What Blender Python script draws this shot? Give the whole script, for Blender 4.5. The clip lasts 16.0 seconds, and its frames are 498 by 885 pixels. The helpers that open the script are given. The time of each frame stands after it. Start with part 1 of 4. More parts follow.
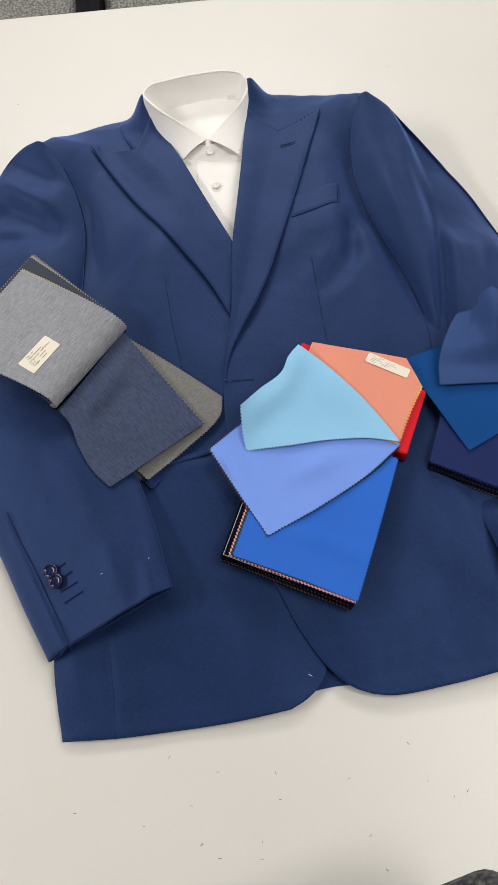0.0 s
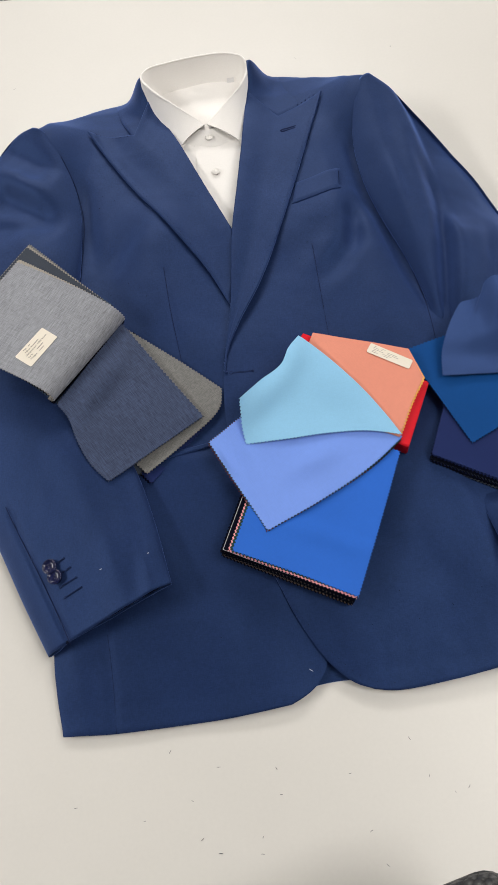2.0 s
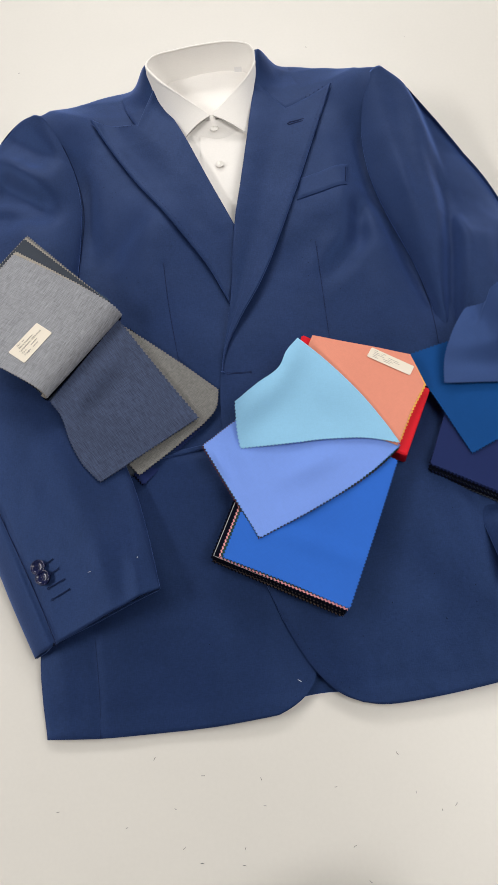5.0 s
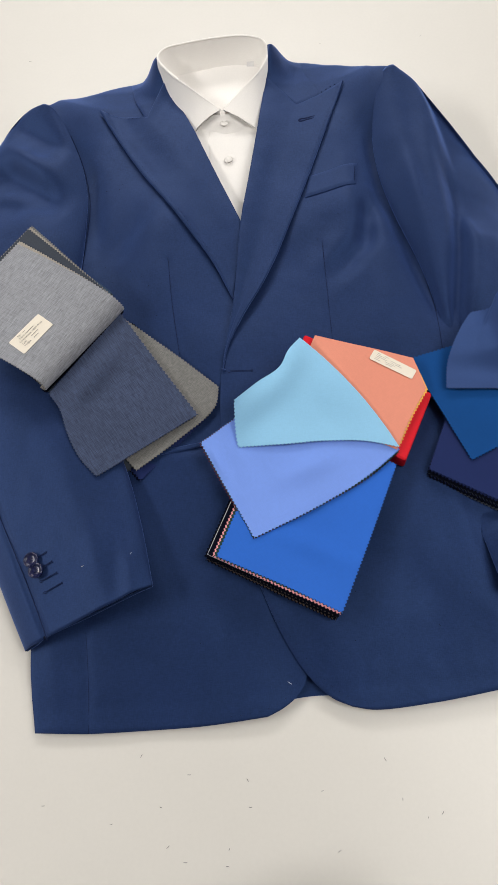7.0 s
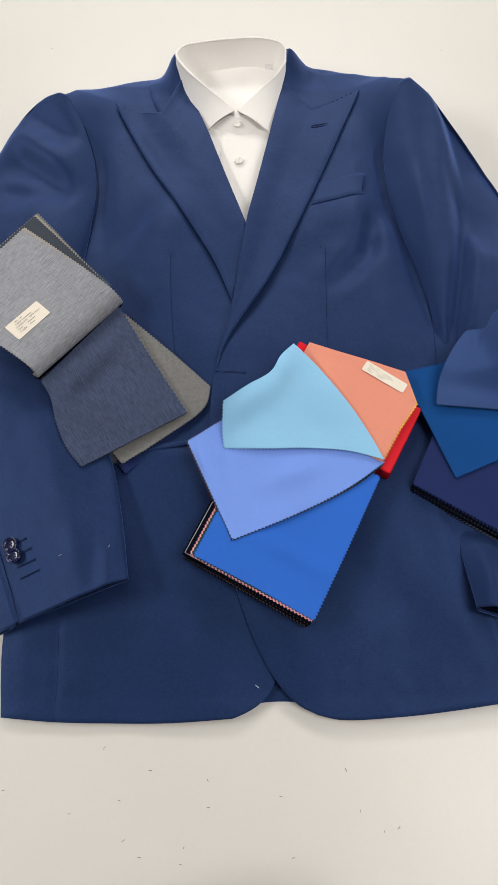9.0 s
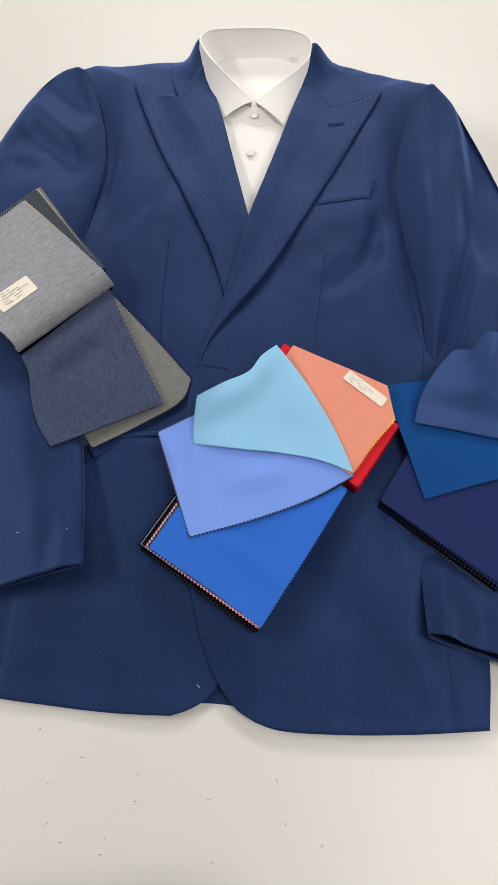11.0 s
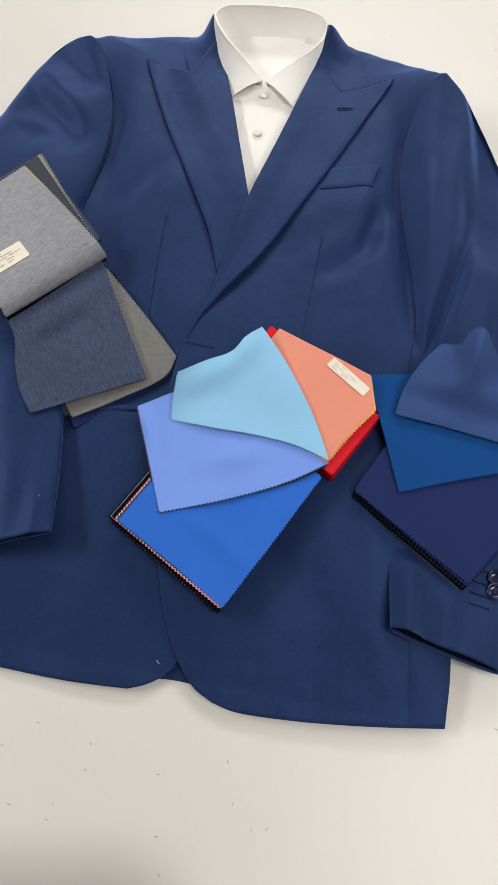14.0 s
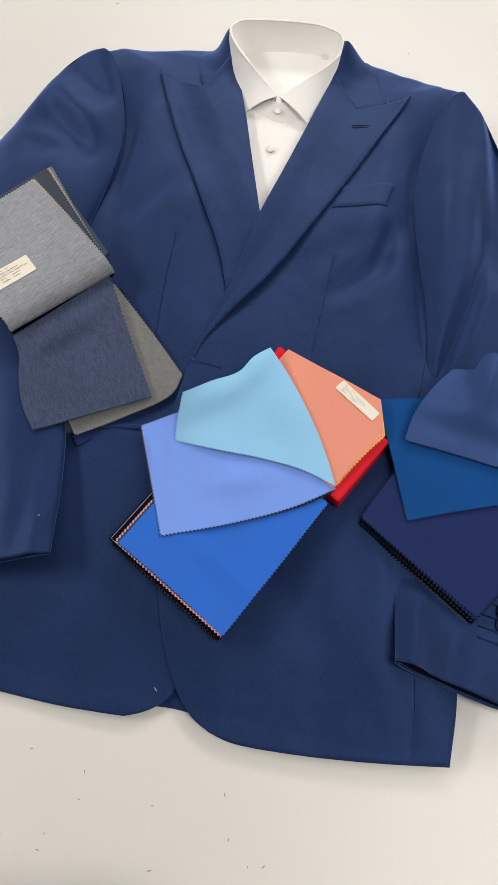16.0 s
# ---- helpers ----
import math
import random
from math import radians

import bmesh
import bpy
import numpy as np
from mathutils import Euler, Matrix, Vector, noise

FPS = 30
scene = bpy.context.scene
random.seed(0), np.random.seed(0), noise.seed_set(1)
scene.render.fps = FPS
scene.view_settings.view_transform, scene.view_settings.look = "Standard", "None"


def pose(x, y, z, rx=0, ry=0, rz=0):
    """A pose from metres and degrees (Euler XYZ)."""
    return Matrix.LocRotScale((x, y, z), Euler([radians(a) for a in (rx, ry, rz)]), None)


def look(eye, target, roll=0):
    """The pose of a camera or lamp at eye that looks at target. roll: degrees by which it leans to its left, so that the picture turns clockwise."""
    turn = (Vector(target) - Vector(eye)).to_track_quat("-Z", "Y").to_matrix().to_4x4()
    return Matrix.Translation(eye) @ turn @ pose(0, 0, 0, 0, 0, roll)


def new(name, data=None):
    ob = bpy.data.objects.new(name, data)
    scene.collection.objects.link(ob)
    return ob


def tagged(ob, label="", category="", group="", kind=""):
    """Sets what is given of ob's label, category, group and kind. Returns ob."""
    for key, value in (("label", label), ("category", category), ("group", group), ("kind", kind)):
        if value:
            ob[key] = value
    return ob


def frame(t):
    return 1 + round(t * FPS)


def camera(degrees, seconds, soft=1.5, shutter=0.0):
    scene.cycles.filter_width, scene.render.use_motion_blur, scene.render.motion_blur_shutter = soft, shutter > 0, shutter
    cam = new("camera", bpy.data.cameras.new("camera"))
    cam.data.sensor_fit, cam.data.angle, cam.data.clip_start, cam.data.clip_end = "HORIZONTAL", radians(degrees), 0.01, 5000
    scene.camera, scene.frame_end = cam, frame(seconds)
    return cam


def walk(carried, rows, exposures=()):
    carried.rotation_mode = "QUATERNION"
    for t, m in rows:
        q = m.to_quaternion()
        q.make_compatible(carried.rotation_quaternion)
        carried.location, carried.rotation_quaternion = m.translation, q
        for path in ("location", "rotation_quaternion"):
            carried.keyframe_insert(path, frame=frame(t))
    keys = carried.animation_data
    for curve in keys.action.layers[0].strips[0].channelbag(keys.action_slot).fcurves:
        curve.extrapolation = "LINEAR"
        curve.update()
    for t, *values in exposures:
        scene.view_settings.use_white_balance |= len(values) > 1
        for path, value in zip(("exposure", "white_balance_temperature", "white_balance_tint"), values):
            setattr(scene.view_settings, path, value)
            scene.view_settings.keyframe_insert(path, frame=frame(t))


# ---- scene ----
cam = camera(37.0, 16.0, 1.2)
PATH = [
    (0, (0.032, 0.057, 0.751), (0.014, 0.923, -1.051), -9.6),
    (0.5, (0.031, 0.054, 0.75), (0.01, 0.911, -1.057), -10.1),
    (1, (0.028, 0.053, 0.746), (0.01, 0.896, -1.068), -10.1),
    (1.5, (0.036, 0.061, 0.745), (-0.001, 0.89, -1.075), -11.2),
    (2, (0.042, 0.071, 0.747), (-0.005, 0.894, -1.075), -11.8),
    (2.5, (0.044, 0.079, 0.745), (-0.009, 0.898, -1.079), -11.9),
    (3, (0.045, 0.085, 0.742), (-0.012, 0.896, -1.085), -11.7),
    (3.5, (0.049, 0.085, 0.743), (-0.022, 0.896, -1.083), -12.5),
    (4, (0.053, 0.088, 0.742), (-0.02, 0.893, -1.087), -12.6),
    (6.5, (0.065, 0.098, 0.737), (-0.027, 0.867, -1.106), -12.1),
    (7, (0.066, 0.099, 0.736), (-0.028, 0.874, -1.105), -11.7),
    (7.5, (0.068, 0.097, 0.738), (-0.031, 0.87, -1.104), -11.4),
    (8, (0.074, 0.096, 0.738), (-0.032, 0.863, -1.106), -11.1),
    (8.5, (0.078, 0.097, 0.737), (-0.024, 0.87, -1.105), -9.5),
    (9, (0.085, 0.1, 0.737), (-0.024, 0.875, -1.103), -8.5),
    (9.5, (0.096, 0.102, 0.735), (-0.026, 0.872, -1.107), -8.0),
    (10, (0.112, 0.107, 0.729), (-0.027, 0.858, -1.12), -8.1),
    (12.5, (0.162, 0.122, 0.728), (-0.061, 0.858, -1.119), -7.0),
    (13, (0.168, 0.119, 0.727), (-0.058, 0.85, -1.121), -7.4),
    (13.5, (0.172, 0.117, 0.722), (-0.052, 0.835, -1.131), -7.4),
    (14, (0.178, 0.117, 0.72), (-0.048, 0.826, -1.136), -7.2),
    (14.5, (0.186, 0.12, 0.717), (-0.059, 0.837, -1.134), -7.7),
    (15, (0.19, 0.124, 0.714), (-0.072, 0.85, -1.131), -8.1),
    (15.5, (0.184, 0.132, 0.71), (-0.076, 0.858, -1.135), -7.8),
    (16, (0.178, 0.136, 0.71), (-0.078, 0.86, -1.136), -7.6),
]
walk(cam, [(t, look(eye, target, roll)) for t, eye, target, roll in PATH])

# ---- light of the room ----
world = bpy.data.worlds.new("room_world")
scene.world = world
world.use_nodes = True
world.node_tree.nodes["Background"].inputs[0].default_value = (1.0, 0.97, 0.93, 1)
world.node_tree.nodes["Background"].inputs[1].default_value = 0.035
PANEL_WATTS = 34.8
scene.view_settings.exposure = 0.0


def ceiling_panel(x, y, sx, sy, watts):
    lamp = bpy.data.lights.new("panel_light", "AREA")
    lamp.shape, lamp.size, lamp.size_y, lamp.energy = "RECTANGLE", sx, sy, watts
    lamp.color = (1.0, 0.97, 0.925)
    ob = new("ceiling_panel_light", lamp)
    ob.matrix_world = pose(x, y, 1.87, 0, 0, 0)
    return ob


ceiling_panel(-0.1, 2.75, 1.8, 0.9, PANEL_WATTS * 1.5)
ceiling_panel(1.9, 1.4, 0.6, 1.2, PANEL_WATTS * 0.5)
ceiling_panel(-2.0, 0.4, 0.6, 1.2, PANEL_WATTS * 1.25)
ceiling_panel(0.92, 0.0, 0.9, 0.6, PANEL_WATTS * 0.60)


# ---- materials ----
def nodes_of(name):
    m = bpy.data.materials.new(name)
    m.use_nodes = True
    nt = m.node_tree
    return m, nt, nt.nodes["Principled BSDF"]


def textured(name, colour, rough=0.8, grain=0.12, stretch=(1, 1, 1), scale=900, turn=0.0, blotch=0.06, bump=0.15,
             sheen=0.0, metal=0.0, coarse=18.0, cross=False, spec=0.5, halo=None, gloss=None, fuzz=0.0, depth=0.0006):
    """A surface with a fine grain, a broad mottle and a fine relief; cross adds a second thread at right angles."""
    m, nt, b = nodes_of(name)
    n, l = nt.nodes, nt.links
    geo = n.new("ShaderNodeNewGeometry")

    def grain_at(angle, st):
        mp = n.new("ShaderNodeMapping")
        mp.inputs["Rotation"].default_value = (0, 0, angle)
        mp.vector_type = "TEXTURE"
        l.new(geo.outputs["Position"], mp.inputs["Vector"])
        mul = n.new("ShaderNodeVectorMath")
        mul.operation = "MULTIPLY"
        mul.inputs[1].default_value = st
        l.new(mp.outputs[0], mul.inputs[0])
        tx = n.new("ShaderNodeTexNoise")
        tx.inputs["Scale"].default_value = scale
        tx.inputs["Detail"].default_value = 3
        l.new(mul.outputs[0], tx.inputs["Vector"])
        return tx.outputs["Fac"]

    fine = grain_at(turn, stretch)
    if cross:
        other = grain_at(turn + math.pi / 2, stretch)
        half = n.new("ShaderNodeMix")
        half.inputs["Factor"].default_value = 0.5 if cross is True else cross
        l.new(fine, half.inputs[2])
        l.new(other, half.inputs[3])
        fine = half.outputs[0]
    broad = n.new("ShaderNodeTexNoise")
    broad.inputs["Scale"].default_value = coarse
    broad.inputs["Detail"].default_value = 5
    l.new(geo.outputs["Position"], broad.inputs["Vector"])

    def ranged(src, amount):
        r = n.new("ShaderNodeMapRange")
        r.inputs["From Min"].default_value, r.inputs["From Max"].default_value = 0.25, 0.75
        r.inputs["To Min"].default_value, r.inputs["To Max"].default_value = 1 - amount, 1 + amount
        l.new(src, r.inputs["Value"])
        return r.outputs[0]

    prod = n.new("ShaderNodeMath")
    prod.operation = "MULTIPLY"
    l.new(ranged(fine, grain), prod.inputs[0])
    l.new(ranged(broad.outputs["Fac"], blotch), prod.inputs[1])
    tint = n.new("ShaderNodeVectorMath")
    tint.operation = "SCALE"
    tint.inputs[0].default_value = colour
    l.new(prod.outputs[0], tint.inputs["Scale"])
    l.new(tint.outputs[0], b.inputs["Base Color"])
    b.inputs["Roughness"].default_value = rough
    b.inputs["Metallic"].default_value = metal
    b.inputs["Specular IOR Level"].default_value = spec
    b.inputs["Sheen Weight"].default_value = sheen
    b.inputs["Sheen Roughness"].default_value = 0.5
    if gloss:
        b.inputs["Specular Tint"].default_value = (*gloss, 1)
    if sheen:
        b.inputs["Sheen Tint"].default_value = (*(halo or [min(1, c * 2.2 + 0.1) for c in colour]), 1)
    if fuzz:
        # the nap catches the light thread by thread
        for socket, base in (("Sheen Weight", sheen), ("Specular IOR Level", spec)):
            k = n.new("ShaderNodeMath")
            k.operation = "MULTIPLY"
            k.inputs[1].default_value = base
            l.new(ranged(fine, fuzz), k.inputs[0])
            l.new(k.outputs[0], b.inputs[socket])
    bp = n.new("ShaderNodeBump")
    bp.inputs["Strength"].default_value = bump
    bp.inputs["Distance"].default_value = depth
    l.new(fine, bp.inputs["Height"])
    l.new(bp.outputs[0], b.inputs["Normal"])
    return m


WOOL = textured("navy_wool", (0.0034, 0.0080, 0.035), 0.58, 0.26, (1, 0.16, 1), 1200, 0.05, 0.20, 0.22, 0.68, cross=True, spec=0.76, halo=(0.21, 0.38, 1.0), gloss=(0.22, 0.41, 1.0), fuzz=0.22)
WOOL_SHADE = textured("navy_wool_shade", (0.004, 0.006, 0.02), 0.8, 0.1, blotch=0.05, spec=0.08)
THREAD = textured("navy_thread", (0.008, 0.015, 0.055), 0.9, 0.2, spec=0.15)
SHIRT = textured("white_cotton", (0.86, 0.838, 0.815), 0.8, 0.03, (1, 0.2, 1), 1200, 0, 0.02, 0.12, 0.1, cross=True, spec=0.3)
PEARL = textured("pearl_button", (0.88, 0.855, 0.82), 0.4, 0.05)
HORN = textured("dark_button", (0.006, 0.009, 0.045), 0.12, 0.05, scale=120, bump=0.0)
TABLE = textured("white_laminate", (0.652, 0.633, 0.601), 0.36, 0.012, scale=260, blotch=0.02, bump=0.02, coarse=6, spec=0.36)
EDGE = textured("table_edging", (0.72, 0.71, 0.72), 0.4, 0.03)
STEEL = textured("grey_steel", (0.35, 0.35, 0.36), 0.4, 0.05, metal=0.8)
CARPET = textured("grey_carpet", (0.10, 0.10, 0.10), 0.95, 0.5, scale=260, blotch=0.2, bump=0.6, coarse=30)
PLASTER = textured("wall_paint", (0.74, 0.72, 0.69), 0.9, 0.02, scale=120, blotch=0.03, coarse=3)
BLACK = textured("black_plastic", (0.006, 0.006, 0.008), 0.8, 0.15, spec=0.1)
PAPER = textured("label_paper", (0.78, 0.72, 0.62), 0.6, 0.02, blotch=0.02)
INK = textured("label_ink", (0.26, 0.24, 0.23), 0.7, 0.2)
RED = textured("red_board", (0.64, 0.005, 0.018), 0.5, 0.05, blotch=0.05, spec=0.18)
SALMON = textured("salmon_cloth", (0.72, 0.27, 0.19), 0.8, 0.05, (1, 0.15, 1), 1100, 0.5, 0.03, 0.12, 0.2, cross=True, spec=0.25)
AQUA = textured("pale_blue_cloth", (0.26, 0.53, 0.78), 0.75, 0.05, (1, 0.15, 1), 1100, 0.1, 0.03, 0.12, 0.2, cross=True, spec=0.25)
PERI = textured("periwinkle_cloth", (0.165, 0.29, 0.76), 0.75, 0.05, (1, 0.15, 1), 1100, 0.4, 0.03, 0.12, 0.2, cross=True, spec=0.25)
ROYAL = textured("royal_blue_cloth", (0.018, 0.120, 0.545), 0.75, 0.05, (1, 0.15, 1), 1100, 0.4, 0.04, 0.12, 0.2, cross=True, spec=0.25)
PINK = textured("pink_cloth", (0.80, 0.33, 0.36), 0.8, 0.08)
GREEN = textured("green_cloth", (0.005, 0.045, 0.038), 0.8, 0.1)
INKNAVY = textured("midnight_cloth", (0.003, 0.004, 0.010), 0.95, 0.12, bump=0.1, spec=0.05)
YELLOW = textured("yellow_cloth", (0.85, 0.48, 0.09), 0.8, 0.08)
MAROON = textured("maroon_cloth", (0.09, 0.010, 0.03), 0.8, 0.1)
GREY = textured("light_grey_slub_cloth", (0.262, 0.272, 0.302), 0.85, 0.50, (1, 0.06, 0.3), 1700, -0.62, 0.06, 0.3, 0.2, cross=0.35, spec=0.25)
SLATE = textured("slate_blue_slub_cloth", (0.043, 0.059, 0.114), 0.85, 0.6, (1, 0.07, 0.07), 1600, 0.56, 0.08, 0.4, 0.2, cross=0.32, spec=0.25)
TAUPE = textured("taupe_cloth", (0.160, 0.160, 0.157), 0.85, 0.46, (1, 0.12, 1), 1500, -0.7, 0.05, 0.3, 0.2, cross=True, spec=0.25)
CHAR = textured("charcoal_cloth", (0.028, 0.037, 0.055), 0.85, 0.15, bump=0.1, sheen=0.1)
BEIGE = textured("beige_cloth", (0.33, 0.3, 0.26), 0.85, 0.15)
INDIGO = textured("indigo_cloth", (0.012, 0.022, 0.094), 0.8, 0.06, (1, 0.15, 1), 1100, 0.3, 0.05, 0.1, 0.2, cross=True, spec=0.12)
TEAL = textured("deep_blue_cloth", (0.004, 0.055, 0.215), 0.8, 0.06, (1, 0.15, 1), 1100, 0.3, 0.05, 0.1, 0.15, cross=True, spec=0.12)
DENIM = textured("mid_blue_cloth", (0.029, 0.064, 0.195), 0.8, 0.08, (1, 0.15, 1), 1000, 0.3, 0.04, 0.15, 0.3, cross=True, spec=0.25)
SEA = textured("sea_blue_cloth", (0.04, 0.075, 0.13), 0.85, 0.1)
COCOA = textured("brown_cloth", (0.10, 0.07, 0.055), 0.85, 0.2)
LINT = textured("lint_dark", (0.05, 0.055, 0.08), 0.9, 0.2)
LINT_D = textured("fluff_black", (0.004, 0.006, 0.015), 0.9, 0.2, spec=0.05)
LINT_W = textured("lint_white", (0.75, 0.75, 0.78), 0.9, 0.1)


def pebbled(name, colour):
    m, nt, b = nodes_of(name)
    n, l = nt.nodes, nt.links
    geo = n.new("ShaderNodeNewGeometry")
    vor = n.new("ShaderNodeTexVoronoi")
    vor.inputs["Scale"].default_value = 190
    l.new(geo.outputs["Position"], vor.inputs["Vector"])
    # shade in the recesses between pebbles is put into the colour
    ramp = n.new("ShaderNodeMapRange")
    ramp.inputs["From Min"].default_value, ramp.inputs["From Max"].default_value = 0.1, 0.65
    ramp.inputs["To Min"].default_value, ramp.inputs["To Max"].default_value = 1.15, 0.35
    l.new(vor.outputs["Distance"], ramp.inputs["Value"])
    sc = n.new("ShaderNodeVectorMath")
    sc.operation = "SCALE"
    sc.inputs[0].default_value = colour
    l.new(ramp.outputs[0], sc.inputs["Scale"])
    l.new(sc.outputs[0], b.inputs["Base Color"])
    bp = n.new("ShaderNodeBump")
    bp.invert = True
    bp.inputs["Strength"].default_value = 0.9
    bp.inputs["Distance"].default_value = 0.003
    l.new(vor.outputs["Distance"], bp.inputs["Height"])
    l.new(bp.outputs[0], b.inputs["Normal"])
    b.inputs["Roughness"].default_value = 0.42
    return m


PEBBLE = pebbled("pebbled_grey_vinyl", (0.30, 0.295, 0.28))
# the same vinyl with the near chair's shade put into its colour
SHADED_PEBBLE = pebbled("pebbled_shaded_vinyl", (0.09, 0.09, 0.09))


# ---- mesh tools ----
def thing(name, label, category, group="", at=(0, 0, 0)):
    ob = new(name)
    ob.location = at
    ob.empty_display_size = 0.02
    return tagged(ob, label, category, group)


def put(name, verts, faces, mat, parent=None, label="", smooth=True, flat_from=None):
    me = bpy.data.meshes.new(name)
    me.from_pydata([tuple(map(float, v)) for v in verts], [], faces)
    flags = np.full(len(faces), smooth)
    if flat_from is not None:
        flags[flat_from:] = False
    me.polygons.foreach_set("use_smooth", flags)
    me.materials.append(mat)
    me.update()
    ob = new(name, me)
    if parent is not None:
        ob.parent = parent
        base = parent.location if parent.parent is None else parent.parent.location
        ob.location = -Vector(base) if parent.parent is None else (0, 0, 0)
    if label:
        ob["label"] = label
    return ob


def part(name, bm, mat, parent=None, label="", smooth=True):
    me = bpy.data.meshes.new(name)
    bm.normal_update()
    bm.to_mesh(me)
    bm.free()
    me.polygons.foreach_set("use_smooth", np.full(len(me.polygons), smooth))
    me.materials.append(mat)
    ob = new(name, me)
    if parent is not None:
        ob.parent = parent
        if parent.parent is None:
            ob.location = -Vector(parent.location)
    if label:
        ob["label"] = label
    return ob


def spline(points, n):
    """n + 1 points, evenly spaced along a smooth curve through the given ones."""
    if None in points:
        k = points.index(None)
        first, rest = points[:k], points[k + 1:]
        share = length(first) / (length(first) + length(rest))
        m = min(n - 1, max(1, round(n * share)))
        return np.vstack([spline(first, m), spline([first[-1]] + rest, n - m)[1:]])
    p = np.array(points, float)
    if len(p) == 2:
        return p[0] + (p[1] - p[0]) * np.linspace(0, 1, n + 1)[:, None]
    q = np.vstack([2 * p[0] - p[1], p, 2 * p[-1] - p[-2]])
    out = []
    for a, b, c, d in zip(q, q[1:], q[2:], q[3:]):
        knots = np.cumsum([0] + [max(np.linalg.norm(e - f), 1e-6) ** 0.5 for e, f in ((b, a), (c, b), (d, c))])
        t = np.linspace(knots[1], knots[2], 24, endpoint=False)[:, None]
        k0, k1, k2, k3 = knots
        a1 = (k1 - t) / (k1 - k0) * a + (t - k0) / (k1 - k0) * b
        a2 = (k2 - t) / (k2 - k1) * b + (t - k1) / (k2 - k1) * c
        a3 = (k3 - t) / (k3 - k2) * c + (t - k2) / (k3 - k2) * d
        b1 = (k2 - t) / (k2 - k0) * a1 + (t - k0) / (k2 - k0) * a2
        b2 = (k3 - t) / (k3 - k1) * a2 + (t - k1) / (k3 - k1) * a3
        out.append((k2 - t) / (k2 - k1) * b1 + (t - k1) / (k2 - k1) * b2)
    out = np.vstack(out + [p[-1:]])
    s = np.r_[0, np.cumsum(np.linalg.norm(np.diff(out, axis=0), axis=1))]
    want = np.linspace(0, s[-1], n + 1)
    return np.stack([np.interp(want, s, out[:, k]) for k in range(out.shape[1])], 1)


def coons(south, north, west, east, nu, nv):
    """A patch between four curves: south and north run west to east, west and east run south to north."""
    s, n, w, e = spline(south, nu), spline(north, nu), spline(west, nv), spline(east, nv)
    u, v = np.linspace(0, 1, nu + 1)[None, :, None], np.linspace(0, 1, nv + 1)[:, None, None]
    return ((1 - v) * s[None] + v * n[None] + (1 - u) * w[:, None] + u * e[:, None]
            - (1 - u) * (1 - v) * s[0] - u * (1 - v) * s[-1] - (1 - u) * v * n[0] - u * v * n[-1])


def normals(g):
    n = np.cross(np.gradient(g, axis=1), np.gradient(g, axis=0))
    n /= np.maximum(np.linalg.norm(n, axis=2, keepdims=True), 1e-9)
    return n * np.where(n[:, :, 2:].mean() < 0, -1, 1)


def slab(name, g, thick, mat, parent=None, label="", soft=True):
    """A sheet of cloth with thickness from a grid of points on its upper face."""
    rows, cols = g.shape[:2]
    low = g - normals(g) * thick
    g = g.copy()
    if soft:
        g[0, :, 2] -= thick * 0.35
        g[-1, :, 2] -= thick * 0.35
        g[1:-1, 0, 2] -= thick * 0.35
        g[1:-1, -1, 2] -= thick * 0.35
    up = np.cross(g[0, 1] - g[0, 0], g[1, 0] - g[0, 0])[2] > 0
    idx = np.arange(rows * cols).reshape(rows, cols)
    a, b, c, d = idx[:-1, :-1].ravel(), idx[:-1, 1:].ravel(), idx[1:, 1:].ravel(), idx[1:, :-1].ravel()
    quads = np.stack([a, b, c, d] if up else [d, c, b, a], 1)
    k = rows * cols
    faces = np.vstack([quads, quads[:, ::-1] + k]).tolist()
    ring = np.r_[idx[0, :], idx[1:, -1], idx[-1, -2::-1], idx[-2:0:-1, 0]]
    m = len(ring)
    flat = len(faces)
    top, bot = g.reshape(-1, 3), low.reshape(-1, 3)
    verts = np.vstack([top, bot, top[ring], bot[ring]])
    i = np.arange(m)
    j = (i + 1) % m
    rim = np.stack([2 * k + j, 2 * k + i, 2 * k + m + i, 2 * k + m + j], 1)
    faces += (rim if up else rim[:, ::-1]).tolist()
    return put(name, verts, faces, mat, parent, label, True, flat)


def pinked(g, depth=0.0016, sides="snwe"):
    """Pinking-shear teeth along the named sides of a grid."""
    g = g.copy()

    def notch(edge, inner):
        way = inner - edge
        way /= np.maximum(np.linalg.norm(way, axis=1, keepdims=True), 1e-9)
        edge[1:-1:2] += way[1:-1:2] * depth
        edge[2:-1:2] -= way[2:-1:2] * depth * 0.3

    if "s" in sides:
        notch(g[0], g[2])
    if "n" in sides:
        notch(g[-1], g[-3])
    if "w" in sides:
        notch(g[:, 0], g[:, 2])
    if "e" in sides:
        notch(g[:, -1], g[:, -3])
    return g


def length(points):
    p = np.array([q for q in points if q is not None], float)
    return np.linalg.norm(np.diff(p, axis=0), axis=1).sum()


